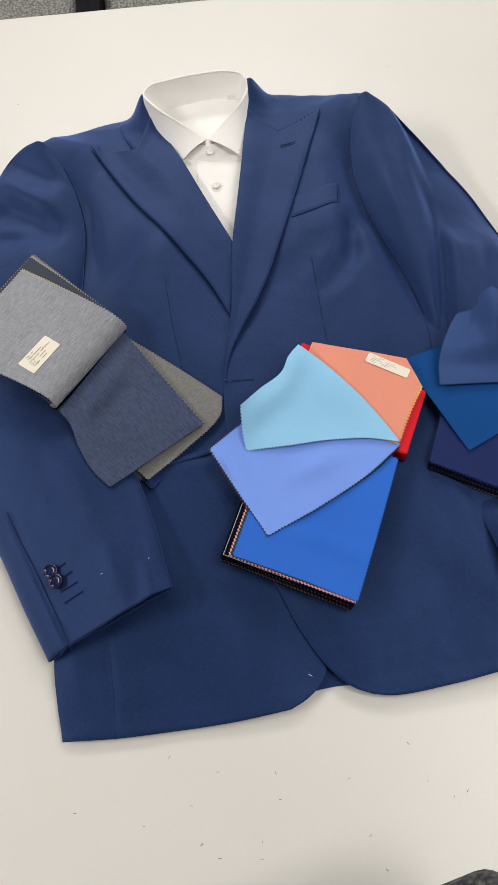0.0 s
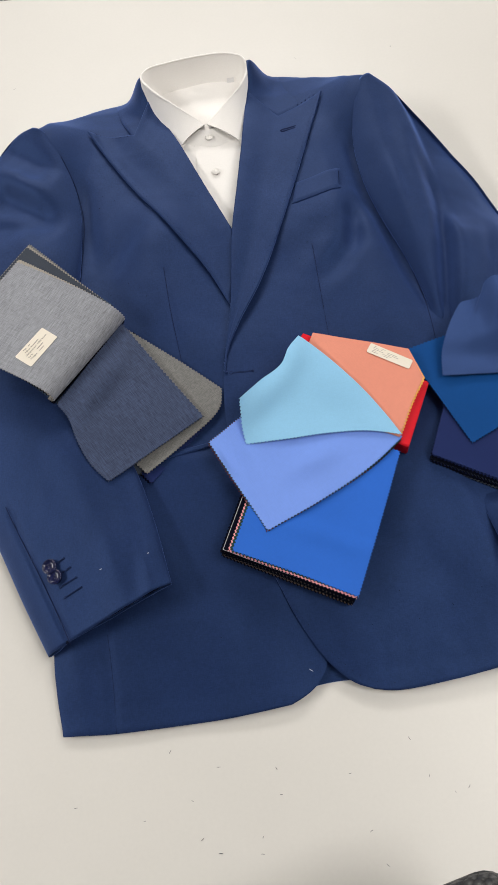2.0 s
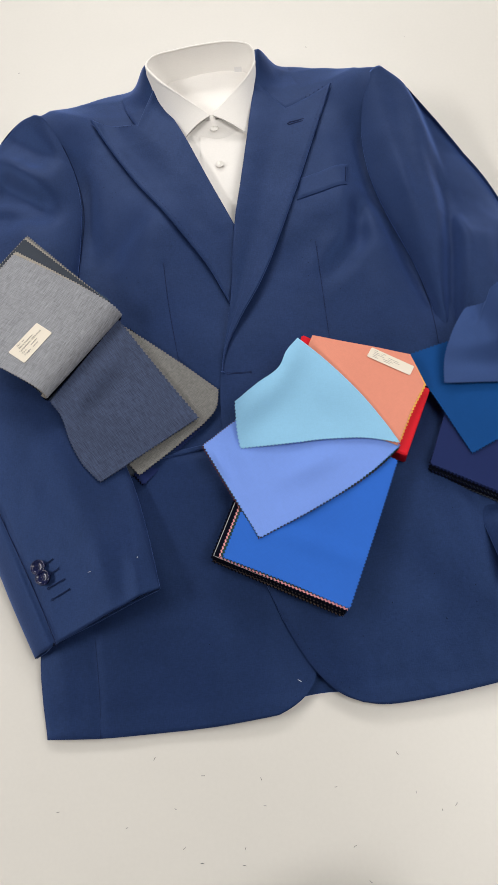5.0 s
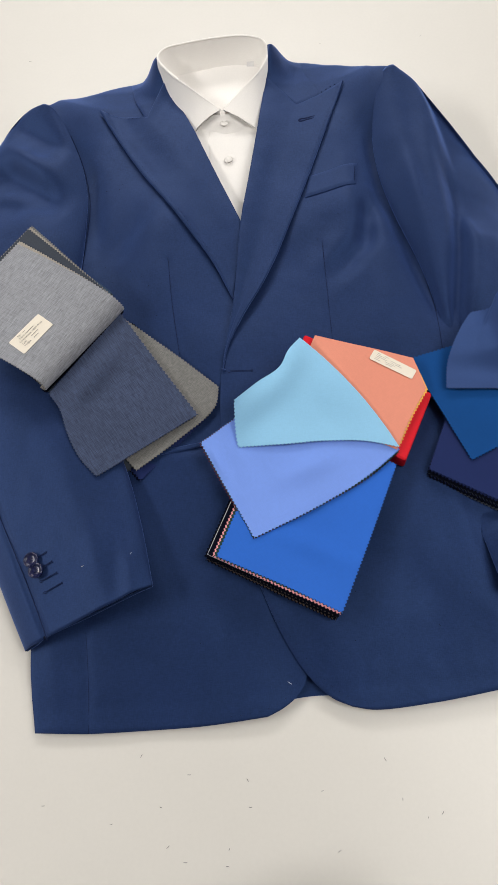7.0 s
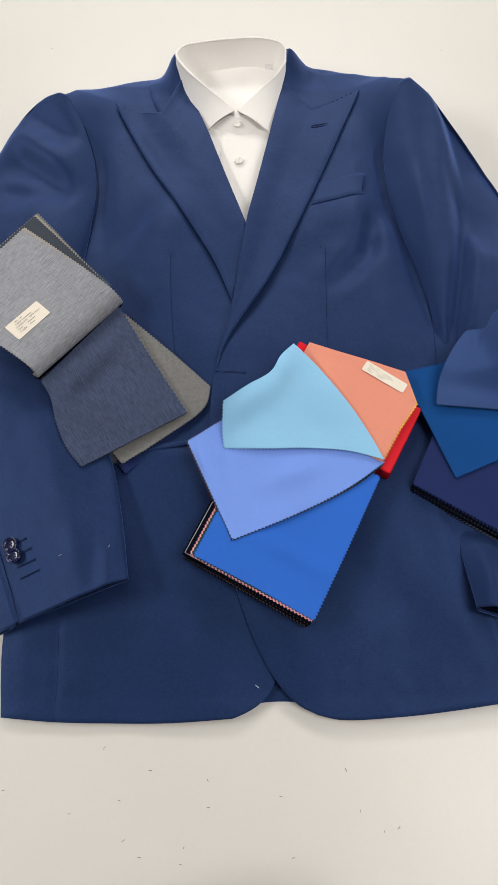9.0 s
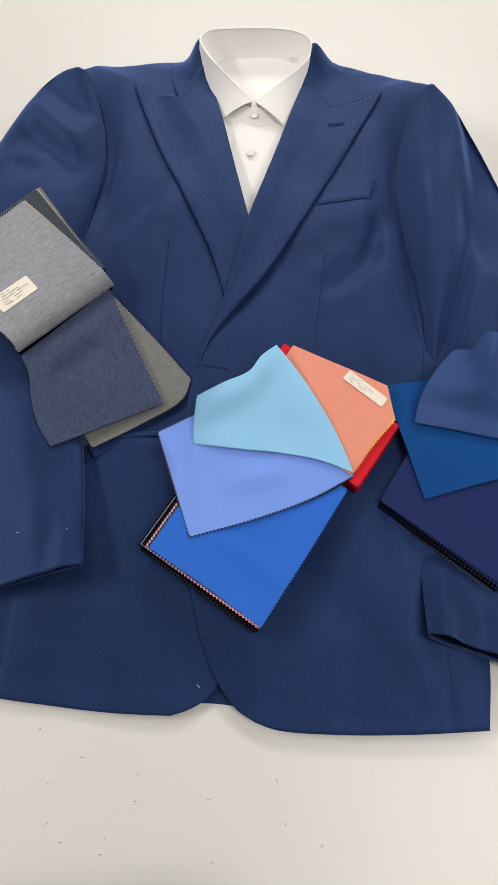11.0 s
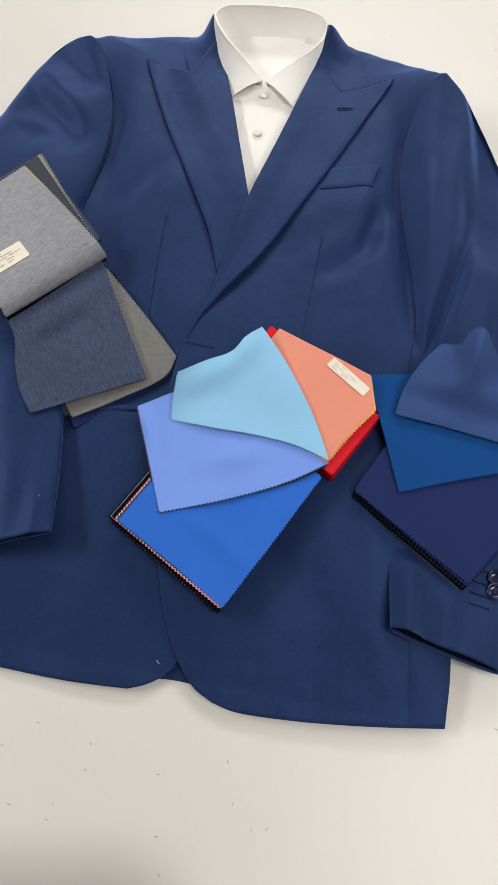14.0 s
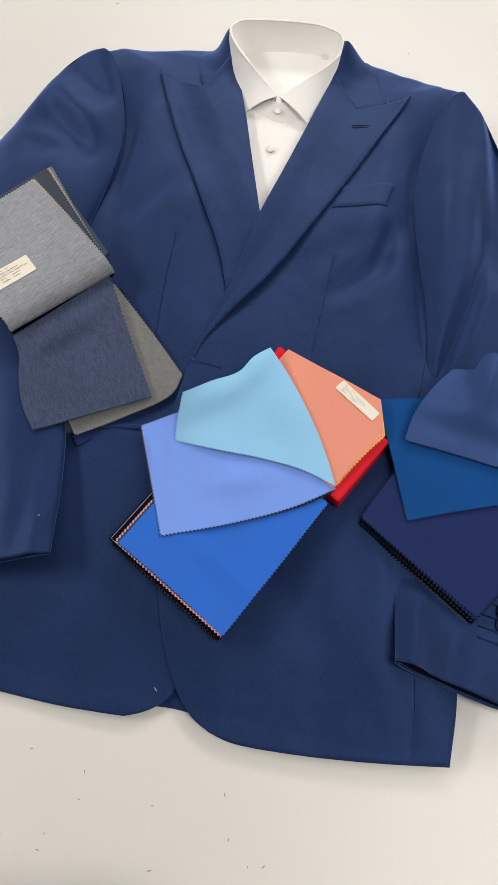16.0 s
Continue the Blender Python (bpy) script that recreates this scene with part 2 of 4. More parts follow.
def swatch(name, south, north, west, east, mat, parent, label="", thick=0.0007, bumps=(), sides="snwe", tooth=0.0018, wave=0.0006, seed=0):
    """One pinked cloth sheet; bumps are (x, y, height, width along x, width along y, turn)."""
    nu = 2 * round(length(south) / tooth / 2)
    nv = 2 * round(length(west) / tooth / 2)
    g = coons(south, north, west, east, nu, nv)
    for x, y, h, sx, sy, turn in bumps:
        dx, dy = g[:, :, 0] - x, g[:, :, 1] - y
        c, s = math.cos(turn), math.sin(turn)
        g[:, :, 2] += h * np.exp(-(((dx * c + dy * s) / sx) ** 2) - ((-dx * s + dy * c) / sy) ** 2)
    if wave:
        for r in range(nv + 1):
            for q in range(nu + 1):
                g[r, q, 2] += wave * noise.noise((g[r, q, 0] * 28 + seed, g[r, q, 1] * 28, seed * 3.1))
    return slab(name, pinked(g, 0.0012, sides), thick, mat, parent, label, soft=False)


def tube(name, points, radius, mat, parent=None, label="", n=None, sides=6, flat=1.0):
    """A thread or cord along a smooth curve."""
    p = spline(points, n or max(4, int(length(points) / 0.004)))
    t = np.gradient(p, axis=0)
    t /= np.linalg.norm(t, axis=1, keepdims=True)
    side = np.cross(t, [0, 0, 1.0])
    side /= np.maximum(np.linalg.norm(side, axis=1, keepdims=True), 1e-9)
    up = np.cross(side, t)
    a = np.arange(sides) * 2 * math.pi / sides
    ring = p[:, None] + radius * (np.cos(a)[None, :, None] * side[:, None] + flat * np.sin(a)[None, :, None] * up[:, None])
    verts = ring.reshape(-1, 3)
    faces = []
    for i in range(len(p) - 1):
        for k in range(sides):
            m = (k + 1) % sides
            faces.append((i * sides + k, i * sides + m, (i + 1) * sides + m, (i + 1) * sides + k))
    faces.append(tuple(range(sides))[::-1])
    faces.append(tuple((len(p) - 1) * sides + k for k in range(sides)))
    return put(name, verts, faces, mat, parent, label)


def smooth01(x):
    x = np.clip(x, 0, 1)
    return x * x * (3 - 2 * x)


def rounded_box(bm, cx, cy, cz, sx, sy, sz, r, segments=3, turn=0.0):
    made = bmesh.ops.create_cube(bm, size=1.0)["verts"]
    for v in made:
        v.co = Vector((v.co.x * sx, v.co.y * sy, v.co.z * sz))
    edges = list({e for v in made for e in v.link_edges})
    out = bmesh.ops.bevel(bm, geom=edges, offset=r, segments=segments, affect="EDGES", profile=0.5)
    verts = list({v for f in out["faces"] for v in f.verts} | {v for v in made if v.is_valid})
    bmesh.ops.transform(bm, matrix=pose(cx, cy, cz, 0, 0, turn), verts=verts)


# ---- the room ----
def box_part(name, cx, cy, cz, sx, sy, sz, mat, parent=None, label="", r=0.004, turn=0.0):
    bm = bmesh.new()
    rounded_box(bm, cx, cy, cz, sx, sy, sz, r, 2, turn)
    return part(name, bm, mat, parent, label, smooth=False)


FLOOR = -0.74
tagged(box_part("floor", 0, 1, FLOOR - 0.05, 7, 7, 0.1, CARPET, r=0.01), "short-pile grey carpet floor", "floor", kind="structure")
tagged(box_part("ceiling", 0, 1, 1.95, 7, 7, 0.1, PLASTER, r=0.01), "plain white ceiling", "ceiling", kind="structure")
for nm, cx, cy, sx, sy in (("wall_north", 0, 4.55, 7, 0.1), ("wall_south", 0, -2.55, 7, 0.1), ("wall_east", 3.55, 1, 0.1, 7.2), ("wall_west", -3.55, 1, 0.1, 7.2)):
    tagged(box_part(nm, cx, cy, 0.58, sx, sy, 2.64, PLASTER, r=0.01), "plain painted off-white wall", "wall", kind="structure")

# the table, turned a little against the walk
TABLE_TURN = -5.3
table = thing("work_table", "white laminate cutting table with a pale edge band", "table", at=(0.05, 0.58, FLOOR))
box_part("tabletop", 0.05, 0.555, -0.0125, 2.4, 1.268, 0.025, TABLE, table, r=0.0015, turn=TABLE_TURN)
for sx in (-1.12, 1.12):
    for sy in (-0.55, 0.55):
        p = pose(0.05, 0.555, 0, 0, 0, TABLE_TURN) @ Vector((sx, sy, 0))
        box_part("leg", p.x, p.y, (FLOOR - 0.025) / 2, 0.05, 0.05, -FLOOR - 0.025, STEEL, table, r=0.004, turn=TABLE_TURN)


def chair(x, y, turn, pad, skin=None, label="grey pebbled vinyl chair with black frame beside the table", lean=0.0, wide=0.5):
    """A chair whose back is at local +y; pad gives the back cushion's middle height, height, depth and its reach; lean tips it outwards."""
    c = thing("office_chair", label, "chair", "chairs round the table", (x, y, FLOOR))
    m = pose(x, y, 0, 0, 0, turn)
    mid, tall, deep, reach = pad

    def piece(name, px, py, pz, sx, sy, sz, mat, r, soft=2):
        p = m @ Vector((px, py, pz))
        bm = bmesh.new()
        rounded_box(bm, p.x, p.y, p.z, sx, sy, sz, r, soft, turn)
        return part(name, bm, mat, c, smooth=soft > 2)

    piece("seat", 0, -0.05, -0.29, 0.5, 0.48, 0.09, skin or PEBBLE, 0.035, 4)
    bm = bmesh.new()
    rounded_box(bm, 0, 0, 0, wide, deep, tall, min(deep, tall) * 0.4, 5)
    bmesh.ops.transform(bm, matrix=m @ pose(0, reach, mid, -lean, 0, 0), verts=bm.verts[:])
    part("backrest", bm, skin or PEBBLE, c)
    for lx in (-0.21, 0.21):
        for ly in (-0.24, 0.12):
            piece("leg", lx, ly, (FLOOR - 0.335) / 2, 0.03, 0.03, -FLOOR - 0.335, BLACK, 0.008)
    # black boxes added to fill the dark gap between the far chairs
    for lx in (-0.2628, 0.2628):
        piece("dark_gap_strip", lx, -0.05, -0.285, 0.0255, 0.5, 0.12, BLACK, 0.002)
    return c


chair(-0.452, 1.76, 0, (0.0, 0.40, 0.06, 0.24))
chair(0.098, 1.76, 0, (0.0, 0.40, 0.06, 0.24))
chair(0.121, -0.5115, 12, (-0.025, 0.50, 0.05, 0.345), SHADED_PEBBLE, "grey pebbled vinyl chair, coloured darker for shade, leaning back over the table edge", 33, 0.28)


# ---- the jacket ----
def ridge(x, y, p, q, amp, width, ends=0.02):
    """A soft fold between two points of the plan."""
    dx, dy = q[0] - p[0], q[1] - p[1]
    ln = math.hypot(dx, dy)
    t = ((x - p[0]) * dx + (y - p[1]) * dy) / ln
    d = ((x - p[0]) * dy - (y - p[1]) * dx) / ln
    return amp * np.exp(-((d / width) ** 2)) * smooth01(t / ends * 0.5 + 0.5) * smooth01((ln - t) / ends * 0.5 + 0.5)


def bump(x, y, cx, cy, amp, sx, sy):
    return amp * np.exp(-(((x - cx) / sx) ** 2) - ((y - cy) / sy) ** 2)


def lay(x, y):
    """Height of the laid jacket's body above the table."""
    z = np.interp(y, [0.10, 0.15, 0.22, 0.35, 0.5, 0.65, 0.8, 0.86, 0.90, 0.95, 1.0], [0.007, 0.011, 0.022, 0.034, 0.040, 0.041, 0.045, 0.043, 0.034, 0.012, 0.006])
    z = z + bump(x, y, -0.185, 0.83, 0.038, 0.05, 0.055) + bump(x, y, 0.235, 0.83, 0.038, 0.05, 0.055)
    z = z + bump(x, y, -0.06, 0.64, 0.012, 0.06, 0.10) + bump(x, y, 0.14, 0.64, 0.008, 0.05, 0.10)
    # the collar stands up against the neck of the shirt
    z = z + bump(x, y, -0.044, 0.912, 0.040, 0.020, 0.032) + bump(x, y, 0.091, 0.908, 0.038, 0.020, 0.034)
    # drape lines of the chest and the armholes
    z = z + bump(x, y, 0.165, 0.66, 0.006, 0.025, 0.05) - ridge(x, y, (0.186, 0.672), (0.176, 0.616), 0.010, 0.011, 0.02) - ridge(x, y, (0.176, 0.618), (0.140, 0.580), 0.009, 0.013, 0.03)
    z = z - ridge(x, y, (0.203, 0.69), (0.240, 0.53), 0.008, 0.010, 0.04) + bump(x, y, 0.20, 0.60, 0.004, 0.018, 0.05)
    z = z - ridge(x, y, (0.197, 0.78), (0.20, 0.67), 0.005, 0.010, 0.03) + ridge(x, y, (0.16, 0.80), (0.17, 0.66), 0.003, 0.015, 0.03)
    z = z - ridge(x, y, (-0.135, 0.78), (-0.128, 0.64), 0.004, 0.012, 0.03)
    z = z - ridge(x, y, (-0.09, 0.70), (-0.10, 0.58), 0.0025, 0.02, 0.03) + ridge(x, y, (-0.12, 0.40), (-0.02, 0.38), 0.002, 0.01, 0.02)
    z = z + ridge(x, y, (0.21, 0.45), (0.26, 0.16), 0.003, 0.02, 0.05) - ridge(x, y, (0.23, 0.36), (0.262, 0.22), 0.004, 0.012, 0.04)
    # broad hollows of a laid front
    z = z - ridge(x, y, (-0.075, 0.69), (-0.125, 0.62), 0.004, 0.016, 0.04) + bump(x, y, -0.05, 0.675, 0.004, 0.025, 0.035)
    z = z - ridge(x, y, (0.150, 0.655), (0.100, 0.600), 0.003, 0.018, 0.03) + ridge(x, y, (0.19, 0.56), (0.20, 0.47), 0.003, 0.016, 0.03)
    z = z + ridge(x, y, (-0.12, 0.33), (-0.02, 0.20), 0.0022, 0.022, 0.05) - ridge(x, y, (0.10, 0.30), (0.20, 0.22), 0.0022, 0.020, 0.05)
    z = z - ridge(x, y, (0.02, 0.33), (0.06, 0.22), 0.002, 0.016, 0.04) + ridge(x, y, (0.17, 0.33), (0.24, 0.20), 0.002, 0.02, 0.05)
    # darts pull narrow grooves
    z = z - ridge(x, y, (-0.045, 0.622), (-0.037, 0.49), 0.0016, 0.0035, 0.01) - ridge(x, y, (0.129, 0.622), (0.127, 0.49), 0.0016, 0.0035, 0.01)
    z = z - ridge(x, y, (-0.142, 0.26), (-0.140, 0.125), 0.0009, 0.004, 0.01) - ridge(x, y, (0.259, 0.27), (0.281, 0.15), 0.0009, 0.004, 0.01)
    # the sides roll down
    left = np.interp(y, [0.13, 0.21, 0.32, 0.45, 0.66], [-0.192, -0.196, -0.182, -0.165, -0.20])
    right = np.interp(y, [0.15, 0.215, 0.30, 0.40, 0.5], [0.313, 0.311, 0.29, 0.28, 0.33])
    fall = smooth01((x - left) / 0.03 + 0.15) * smooth01((right - x) / 0.03 + 0.15)
    return np.where(y < 0.5, 0.008 + (z - 0.008) * (0.45 + 0.55 * fall), z)


def crumple(x, y, amp=0.0012, seed=0.0):
    out = np.zeros_like(x)
    for i in np.ndindex(x.shape):
        a, b = float(x[i]), float(y[i])
        out[i] = amp * (noise.noise((a * 14, b * 11, seed)) + 0.45 * noise.noise((a * 24, b * 19, seed + 5)) + 0.12 * noise.noise((a * 70, b * 60, seed + 9)))
    return out


def laid_panel(name, south, north, west, east, lift, thick, parent, label="", step=0.004, roll=None, mat=WOOL, wrinkle=0.0026):
    """A panel of cloth laid on the body; its curves are in plan."""
    nu, nv = max(6, round(max(length(south), length(north)) / step)), max(6, round(max(length(west), length(east)) / step))
    g2 = coons(south, north, west, east, nu, nv)
    x, y = g2[:, :, 0], g2[:, :, 1]
    z = lay(x, y) + lift + crumple(x, y, wrinkle)
    if roll is not None:
        u, v = np.linspace(0, 1, nu + 1)[None, :], np.linspace(0, 1, nv + 1)[:, None]
        z = z + roll(u, v)
    return slab(name, np.dstack([x, y, z]), thick, mat, parent, label)


jacket = thing("suit_jacket", "navy blue wool suit jacket with peak lapels laid face up", "jacket", at=(0.05, 0.5, 0.0))

# the shoulder lines fall back towards the table behind the neck
SHOULDER_L = [(-0.187, 0.838), (-0.177, 0.848), (-0.162, 0.879), (-0.136, 0.904), (-0.106, 0.923), (-0.075, 0.930)]
SHOULDER_R = [(0.118, 0.928), (0.139, 0.922), (0.161, 0.908), (0.182, 0.896), (0.201, 0.876), (0.214, 0.851), (0.232, 0.836)]
COL_L_BACK = [(-0.090, 0.921), (-0.069, 0.914), (-0.046, 0.906)]
COL_R_BACK = [(0.093, 0.900), (0.115, 0.914), (0.132, 0.917)]

# back of the jacket, seen at the vent of the front and round the rim
g = coons([(-0.186, 0.136), (0.0, 0.138), (0.07, 0.1465), (0.16, 0.140), (0.306, 0.156)], [(-0.180, 0.836), (-0.13, 0.866), (-0.045, 0.92), (0.095, 0.918), (0.178, 0.867), (0.230, 0.833)],
          [(-0.186, 0.136), (-0.188, 0.21), (-0.172, 0.34), (-0.16, 0.5), (-0.17, 0.7), (-0.180, 0.836)], [(0.306, 0.156), (0.303, 0.215), (0.28, 0.33), (0.255, 0.5), (0.235, 0.7), (0.230, 0.833)], 110, 150)
gx, gy = g[:, :, 0], g[:, :, 1]
rim_u = np.minimum(np.linspace(0, 1, 111), 1 - np.linspace(0, 1, 111))[None, :] * 0.45
rim_v = np.minimum(np.linspace(0, 1, 151) * 0.72, 1)[:, None]
top = np.minimum(lay(gx, gy) - 0.009, 0.004 + 0.8 * np.minimum(rim_u, rim_v))
gz = np.maximum(top, 0.0035)
# the neck is cut low behind the shirt
gz = np.where((gy > 0.60) & (np.abs(gx - 0.025) < 0.10), np.minimum(gz, 0.018), gz)
slab("back_panel", np.dstack([gx, gy, gz]), 0.003, WOOL, jacket, "back of the jacket showing below the cutaway")

FRONT_L = laid_panel(
    "front_panel", [(-0.191, 0.132), (-0.141, 0.128), (-0.088, 0.127), (-0.034, 0.127), (0.003, 0.129), (0.028, 0.131)],
    SHOULDER_L,
    [(-0.191, 0.132), (-0.195, 0.17), (-0.196, 0.21), (-0.185, 0.32), (-0.18, 0.45), (-0.172, 0.58), (-0.162, 0.66), (-0.158, 0.71), (-0.162, 0.763), (-0.172, 0.80), SHOULDER_L[0]],
    [(0.028, 0.131), (0.042, 0.137), (0.054, 0.145), (0.064, 0.157), (0.068, 0.170), (0.066, 0.20), (0.06, 0.27), (0.052, 0.36), (0.048, 0.45), (0.044, 0.56), (0.02, 0.66), (-0.01, 0.74), (-0.035, 0.83), (-0.055, 0.89), SHOULDER_L[-1]],
    0.0, 0.0026, jacket, "right forepart lying under the other", step=0.0032)
FRONT_R = laid_panel(
    "front_panel", [(0.106, 0.134), (0.126, 0.130), (0.177, 0.132), (0.246, 0.140), (0.313, 0.151)],
    SHOULDER_R,
    [(0.106, 0.134), (0.088, 0.143), (0.068, 0.164), (0.048, 0.200), (0.036, 0.232), (0.02, 0.285), (0.007, 0.35), (0.003, 0.415), (0.005, 0.456), (0.010, 0.488), (0.028, 0.55), (0.055, 0.63), (0.080, 0.72), (0.095, 0.82), (0.102, 0.89), SHOULDER_R[0]],
    [(0.313, 0.151), (0.311, 0.215), (0.292, 0.30), (0.272, 0.40), (0.266, 0.50), (0.256, 0.58), (0.236, 0.64), (0.224, 0.69), (0.220, 0.744), (0.224, 0.792), SHOULDER_R[-1]],
    0.0042, 0.0026, jacket, "left forepart with buttonhole, overlapping the other", step=0.0032)

# lapels and the turned collar, each a layer of its own
LAP_L = laid_panel(
    "lapel", [(0.025, 0.562), (0.033, 0.60), (0.0405, 0.661)], [(-0.123, 0.850), (-0.093, 0.839), (-0.0645, 0.831), None, (-0.0390, 0.880)],
    [(0.025, 0.562), (0.006, 0.610), (-0.029, 0.671), (-0.066, 0.734), (-0.098, 0.795), (-0.123, 0.850)],
    [(0.0405, 0.661), (0.018, 0.727), (-0.006, 0.798), (-0.0250, 0.848), (-0.0390, 0.880)],
    0.0062, 0.0030, jacket, "broad peak lapel", step=0.003,
    roll=lambda u, v: 0.006 * smooth01((u - 0.35) / 0.65) * (0.4 + 0.6 * v) + 0.0012 * (1 - smooth01(u / 0.18)) * smooth01(v / 0.2))
LAP_R = laid_panel(
    "lapel", [(0.0085, 0.472), (0.0088, 0.473), (0.0092, 0.475)], [(0.085, 0.868), (0.105, 0.846), (0.1195, 0.826), None, (0.149, 0.837), (0.1775, 0.847)],
    [(0.0085, 0.472), (0.010, 0.487), (0.0185, 0.525), (0.0265, 0.562), (0.0405, 0.659), (0.052, 0.712), (0.066, 0.778), (0.078, 0.836), (0.085, 0.868)],
    [(0.0092, 0.475), (0.0155, 0.499), (0.033, 0.533), (0.062, 0.579), (0.091, 0.639), (0.123, 0.714), (0.152, 0.785), (0.1775, 0.847)],
    0.0096, 0.0030, jacket, "broad peak lapel with a worked buttonhole", step=0.003,
    roll=lambda u, v: 0.005 * smooth01((0.65 - u) / 0.65) * smooth01(v / 0.4) + smooth01((u - 0.3) / 0.7) * (0.0004 + 0.0045 * np.exp(-(((v - 0.3) / 0.17) ** 2))) - 0.0048 * (1 - smooth01(v / 0.22)))
COL_L = laid_panel(
    "collar", [(-0.0650, 0.8310), (-0.053, 0.852), (-0.0375, 0.877)], COL_L_BACK, [(-0.0650, 0.8310), (-0.080, 0.868), COL_L_BACK[0]], [(-0.0375, 0.877), (-0.0425, 0.892), COL_L_BACK[-1]],
    0.0054, 0.0030, jacket, "turned-down collar wing", step=0.003, roll=lambda u, v: 0.006 * smooth01((u - 0.5) / 0.5) * (1 - 0.5 * v) - 0.004 * (1 - u) * v)
COL_R = laid_panel(
    "collar", [(0.083, 0.862), (0.104, 0.843), (0.1195, 0.8235), None, (0.149, 0.8365)], COL_R_BACK, [(0.083, 0.862), (0.089, 0.885), COL_R_BACK[0]], [(0.149, 0.8365), (0.142, 0.859), (0.135, 0.882), COL_R_BACK[-1]],
    0.0100, 0.0042, jacket, "turned-down collar wing", step=0.003, roll=lambda u, v: 0.005 * smooth01((0.4 - u) / 0.4) * (1 - 0.5 * v) - 0.004 * u * v * v)
# the collar runs on round the back of the neck
tube("collar", [(-0.052, 0.900, 0.052), (-0.046, 0.925, 0.034), (-0.02, 0.940, 0.024), (0.025, 0.946, 0.022), (0.07, 0.940, 0.024), (0.095, 0.922, 0.034), (0.100, 0.895, 0.052)], 0.009, WOOL, jacket, "back of the jacket collar behind the shirt", sides=10)


def sleeve(outer, inner, zo, zi, puff, under, folds, label, n_u=64, step=0.0036, seed=0.0, mouth=0.001):
    """A sleeve as a flattened tube between its two edges; heights are given along its length."""
    nv = round(max(length(outer), length(inner)) / step)
    o, i = spline(outer, nv), spline(inner, nv)
    v = np.linspace(0, 1, nv + 1)

    def along(values):
        return np.interp(v, np.linspace(0, 1, len(values)), values)

    s = np.linspace(0, 1, n_u + 1)
    s = 0.5 - 0.5 * np.cos(math.pi * s)
    prof = np.maximum(1 - np.abs(2 * s - 1) ** 2.4, 0) ** 0.62
    x = o[:, None, 0] * (1 - s) + i[:, None, 0] * s
    y = o[:, None, 1] * (1 - s) + i[:, None, 1] * s
    # near the shoulder the head of the sleeve runs flat into the body
    flat = (1 - smooth01((v - 0.16) / 0.22))[:, None] * (s > 0.5)
    prof = prof * (1 - flat) + (1 - (2 * s - 1) ** 2) * flat
    ze = along(zo)[:, None] * (1 - s) + along(zi)[:, None] * s
    zt = ze + along(puff)[:, None] * prof + folds(x, y) * prof ** 0.4 + crumple(x, y, 0.0036, seed) * prof
    zb = np.maximum(ze - along(under)[:, None] * prof, 0.002)
    on_front = (y < 0.32) * smooth01((x + 0.20) / 0.02) * smooth01((0.335 - x) / 0.03)
    zb = np.minimum(np.maximum(zb, on_front * (lay(x, y) + 0.0068)), zt - 0.002)
    yb = y - along([0] * 19 + [mouth])[:, None] * prof
    topv, low = np.dstack([x, y, zt]), np.dstack([x, yb, zb])[:, ::-1]
    ring = np.concatenate([topv, low[:, 1:-1]], axis=1)
    k = ring.shape[1]
    verts = ring.reshape(-1, 3)
    faces = [(a * k + b, a * k + (b + 1) % k, (a + 1) * k + (b + 1) % k, (a + 1) * k + b) for a in range(nv) for b in range(k)]
    faces.append(tuple(range(k))[::-1])
    # turned-in mouth of the cuff
    last = ring[-1]
    mid = last.mean(axis=0)
    back = ring[-6]
    deep = (back - back.mean(axis=0)) * 0.94 + back.mean(axis=0)
    floor_z, roof_z = np.r_[back[:n_u + 1, 2], back[n_u - 1:0:-1, 2]], np.r_[back[0, 2], back[:n_u:-1, 2], back[n_u, 2], back[n_u + 1:, 2]]
    deep[:, 2] = (floor_z + roof_z) / 2 + (back[:, 2] - (floor_z + roof_z) / 2) * 0.5
    lips = [last + (mid - last) * 0.02, deep]
    inner_rows = np.vstack(lips)
    base = len(verts)
    verts = np.vstack([verts, inner_rows])
    for b in range(k):
        c = (b + 1) % k
        faces.append((nv * k + b, nv * k + c, base + c, base + b))
        faces.append((base + b, base + c, base + k + c, base + k + b))
    faces.append(tuple(base + k + b for b in range(k)))
    if np.cross(verts[1] - verts[0], verts[k] - verts[0])[2] < 0:
        faces = [f[::-1] for f in faces]
    ob = put("sleeve", verts, faces, WOOL, jacket, label)
    # a near-black wool paints the shade inside the cuff mouth
    ob.data.materials.append(WOOL_SHADE)
    tube("cuff_lip", [tuple(p) for p in low[-1][4:-4:4]], 0.0014, WOOL, ob, "turned lower edge of the cuff", n=40)
    inside = np.zeros(len(faces), dtype=np.int32)
    inside[-(2 * k + 1):] = 1
    ob.data.polygons.foreach_set("material_index", inside)
    return ob


def hollow(x, y, p, q, amp, far, near, ends=0.02):
    """A hollow between two points of the plan, steeper on the side away from the table's near edge."""
    dx, dy = q[0] - p[0], q[1] - p[1]
    ln = math.hypot(dx, dy)
    t = ((x - p[0]) * dx + (y - p[1]) * dy) / ln
    d = ((x - p[0]) * dy - (y - p[1]) * dx) / ln
    return -amp * np.exp(-((d / np.where(d < 0, far, near)) ** 2)) * smooth01(t / ends * 0.5 + 0.5) * smooth01((ln - t) / ends * 0.5 + 0.5)


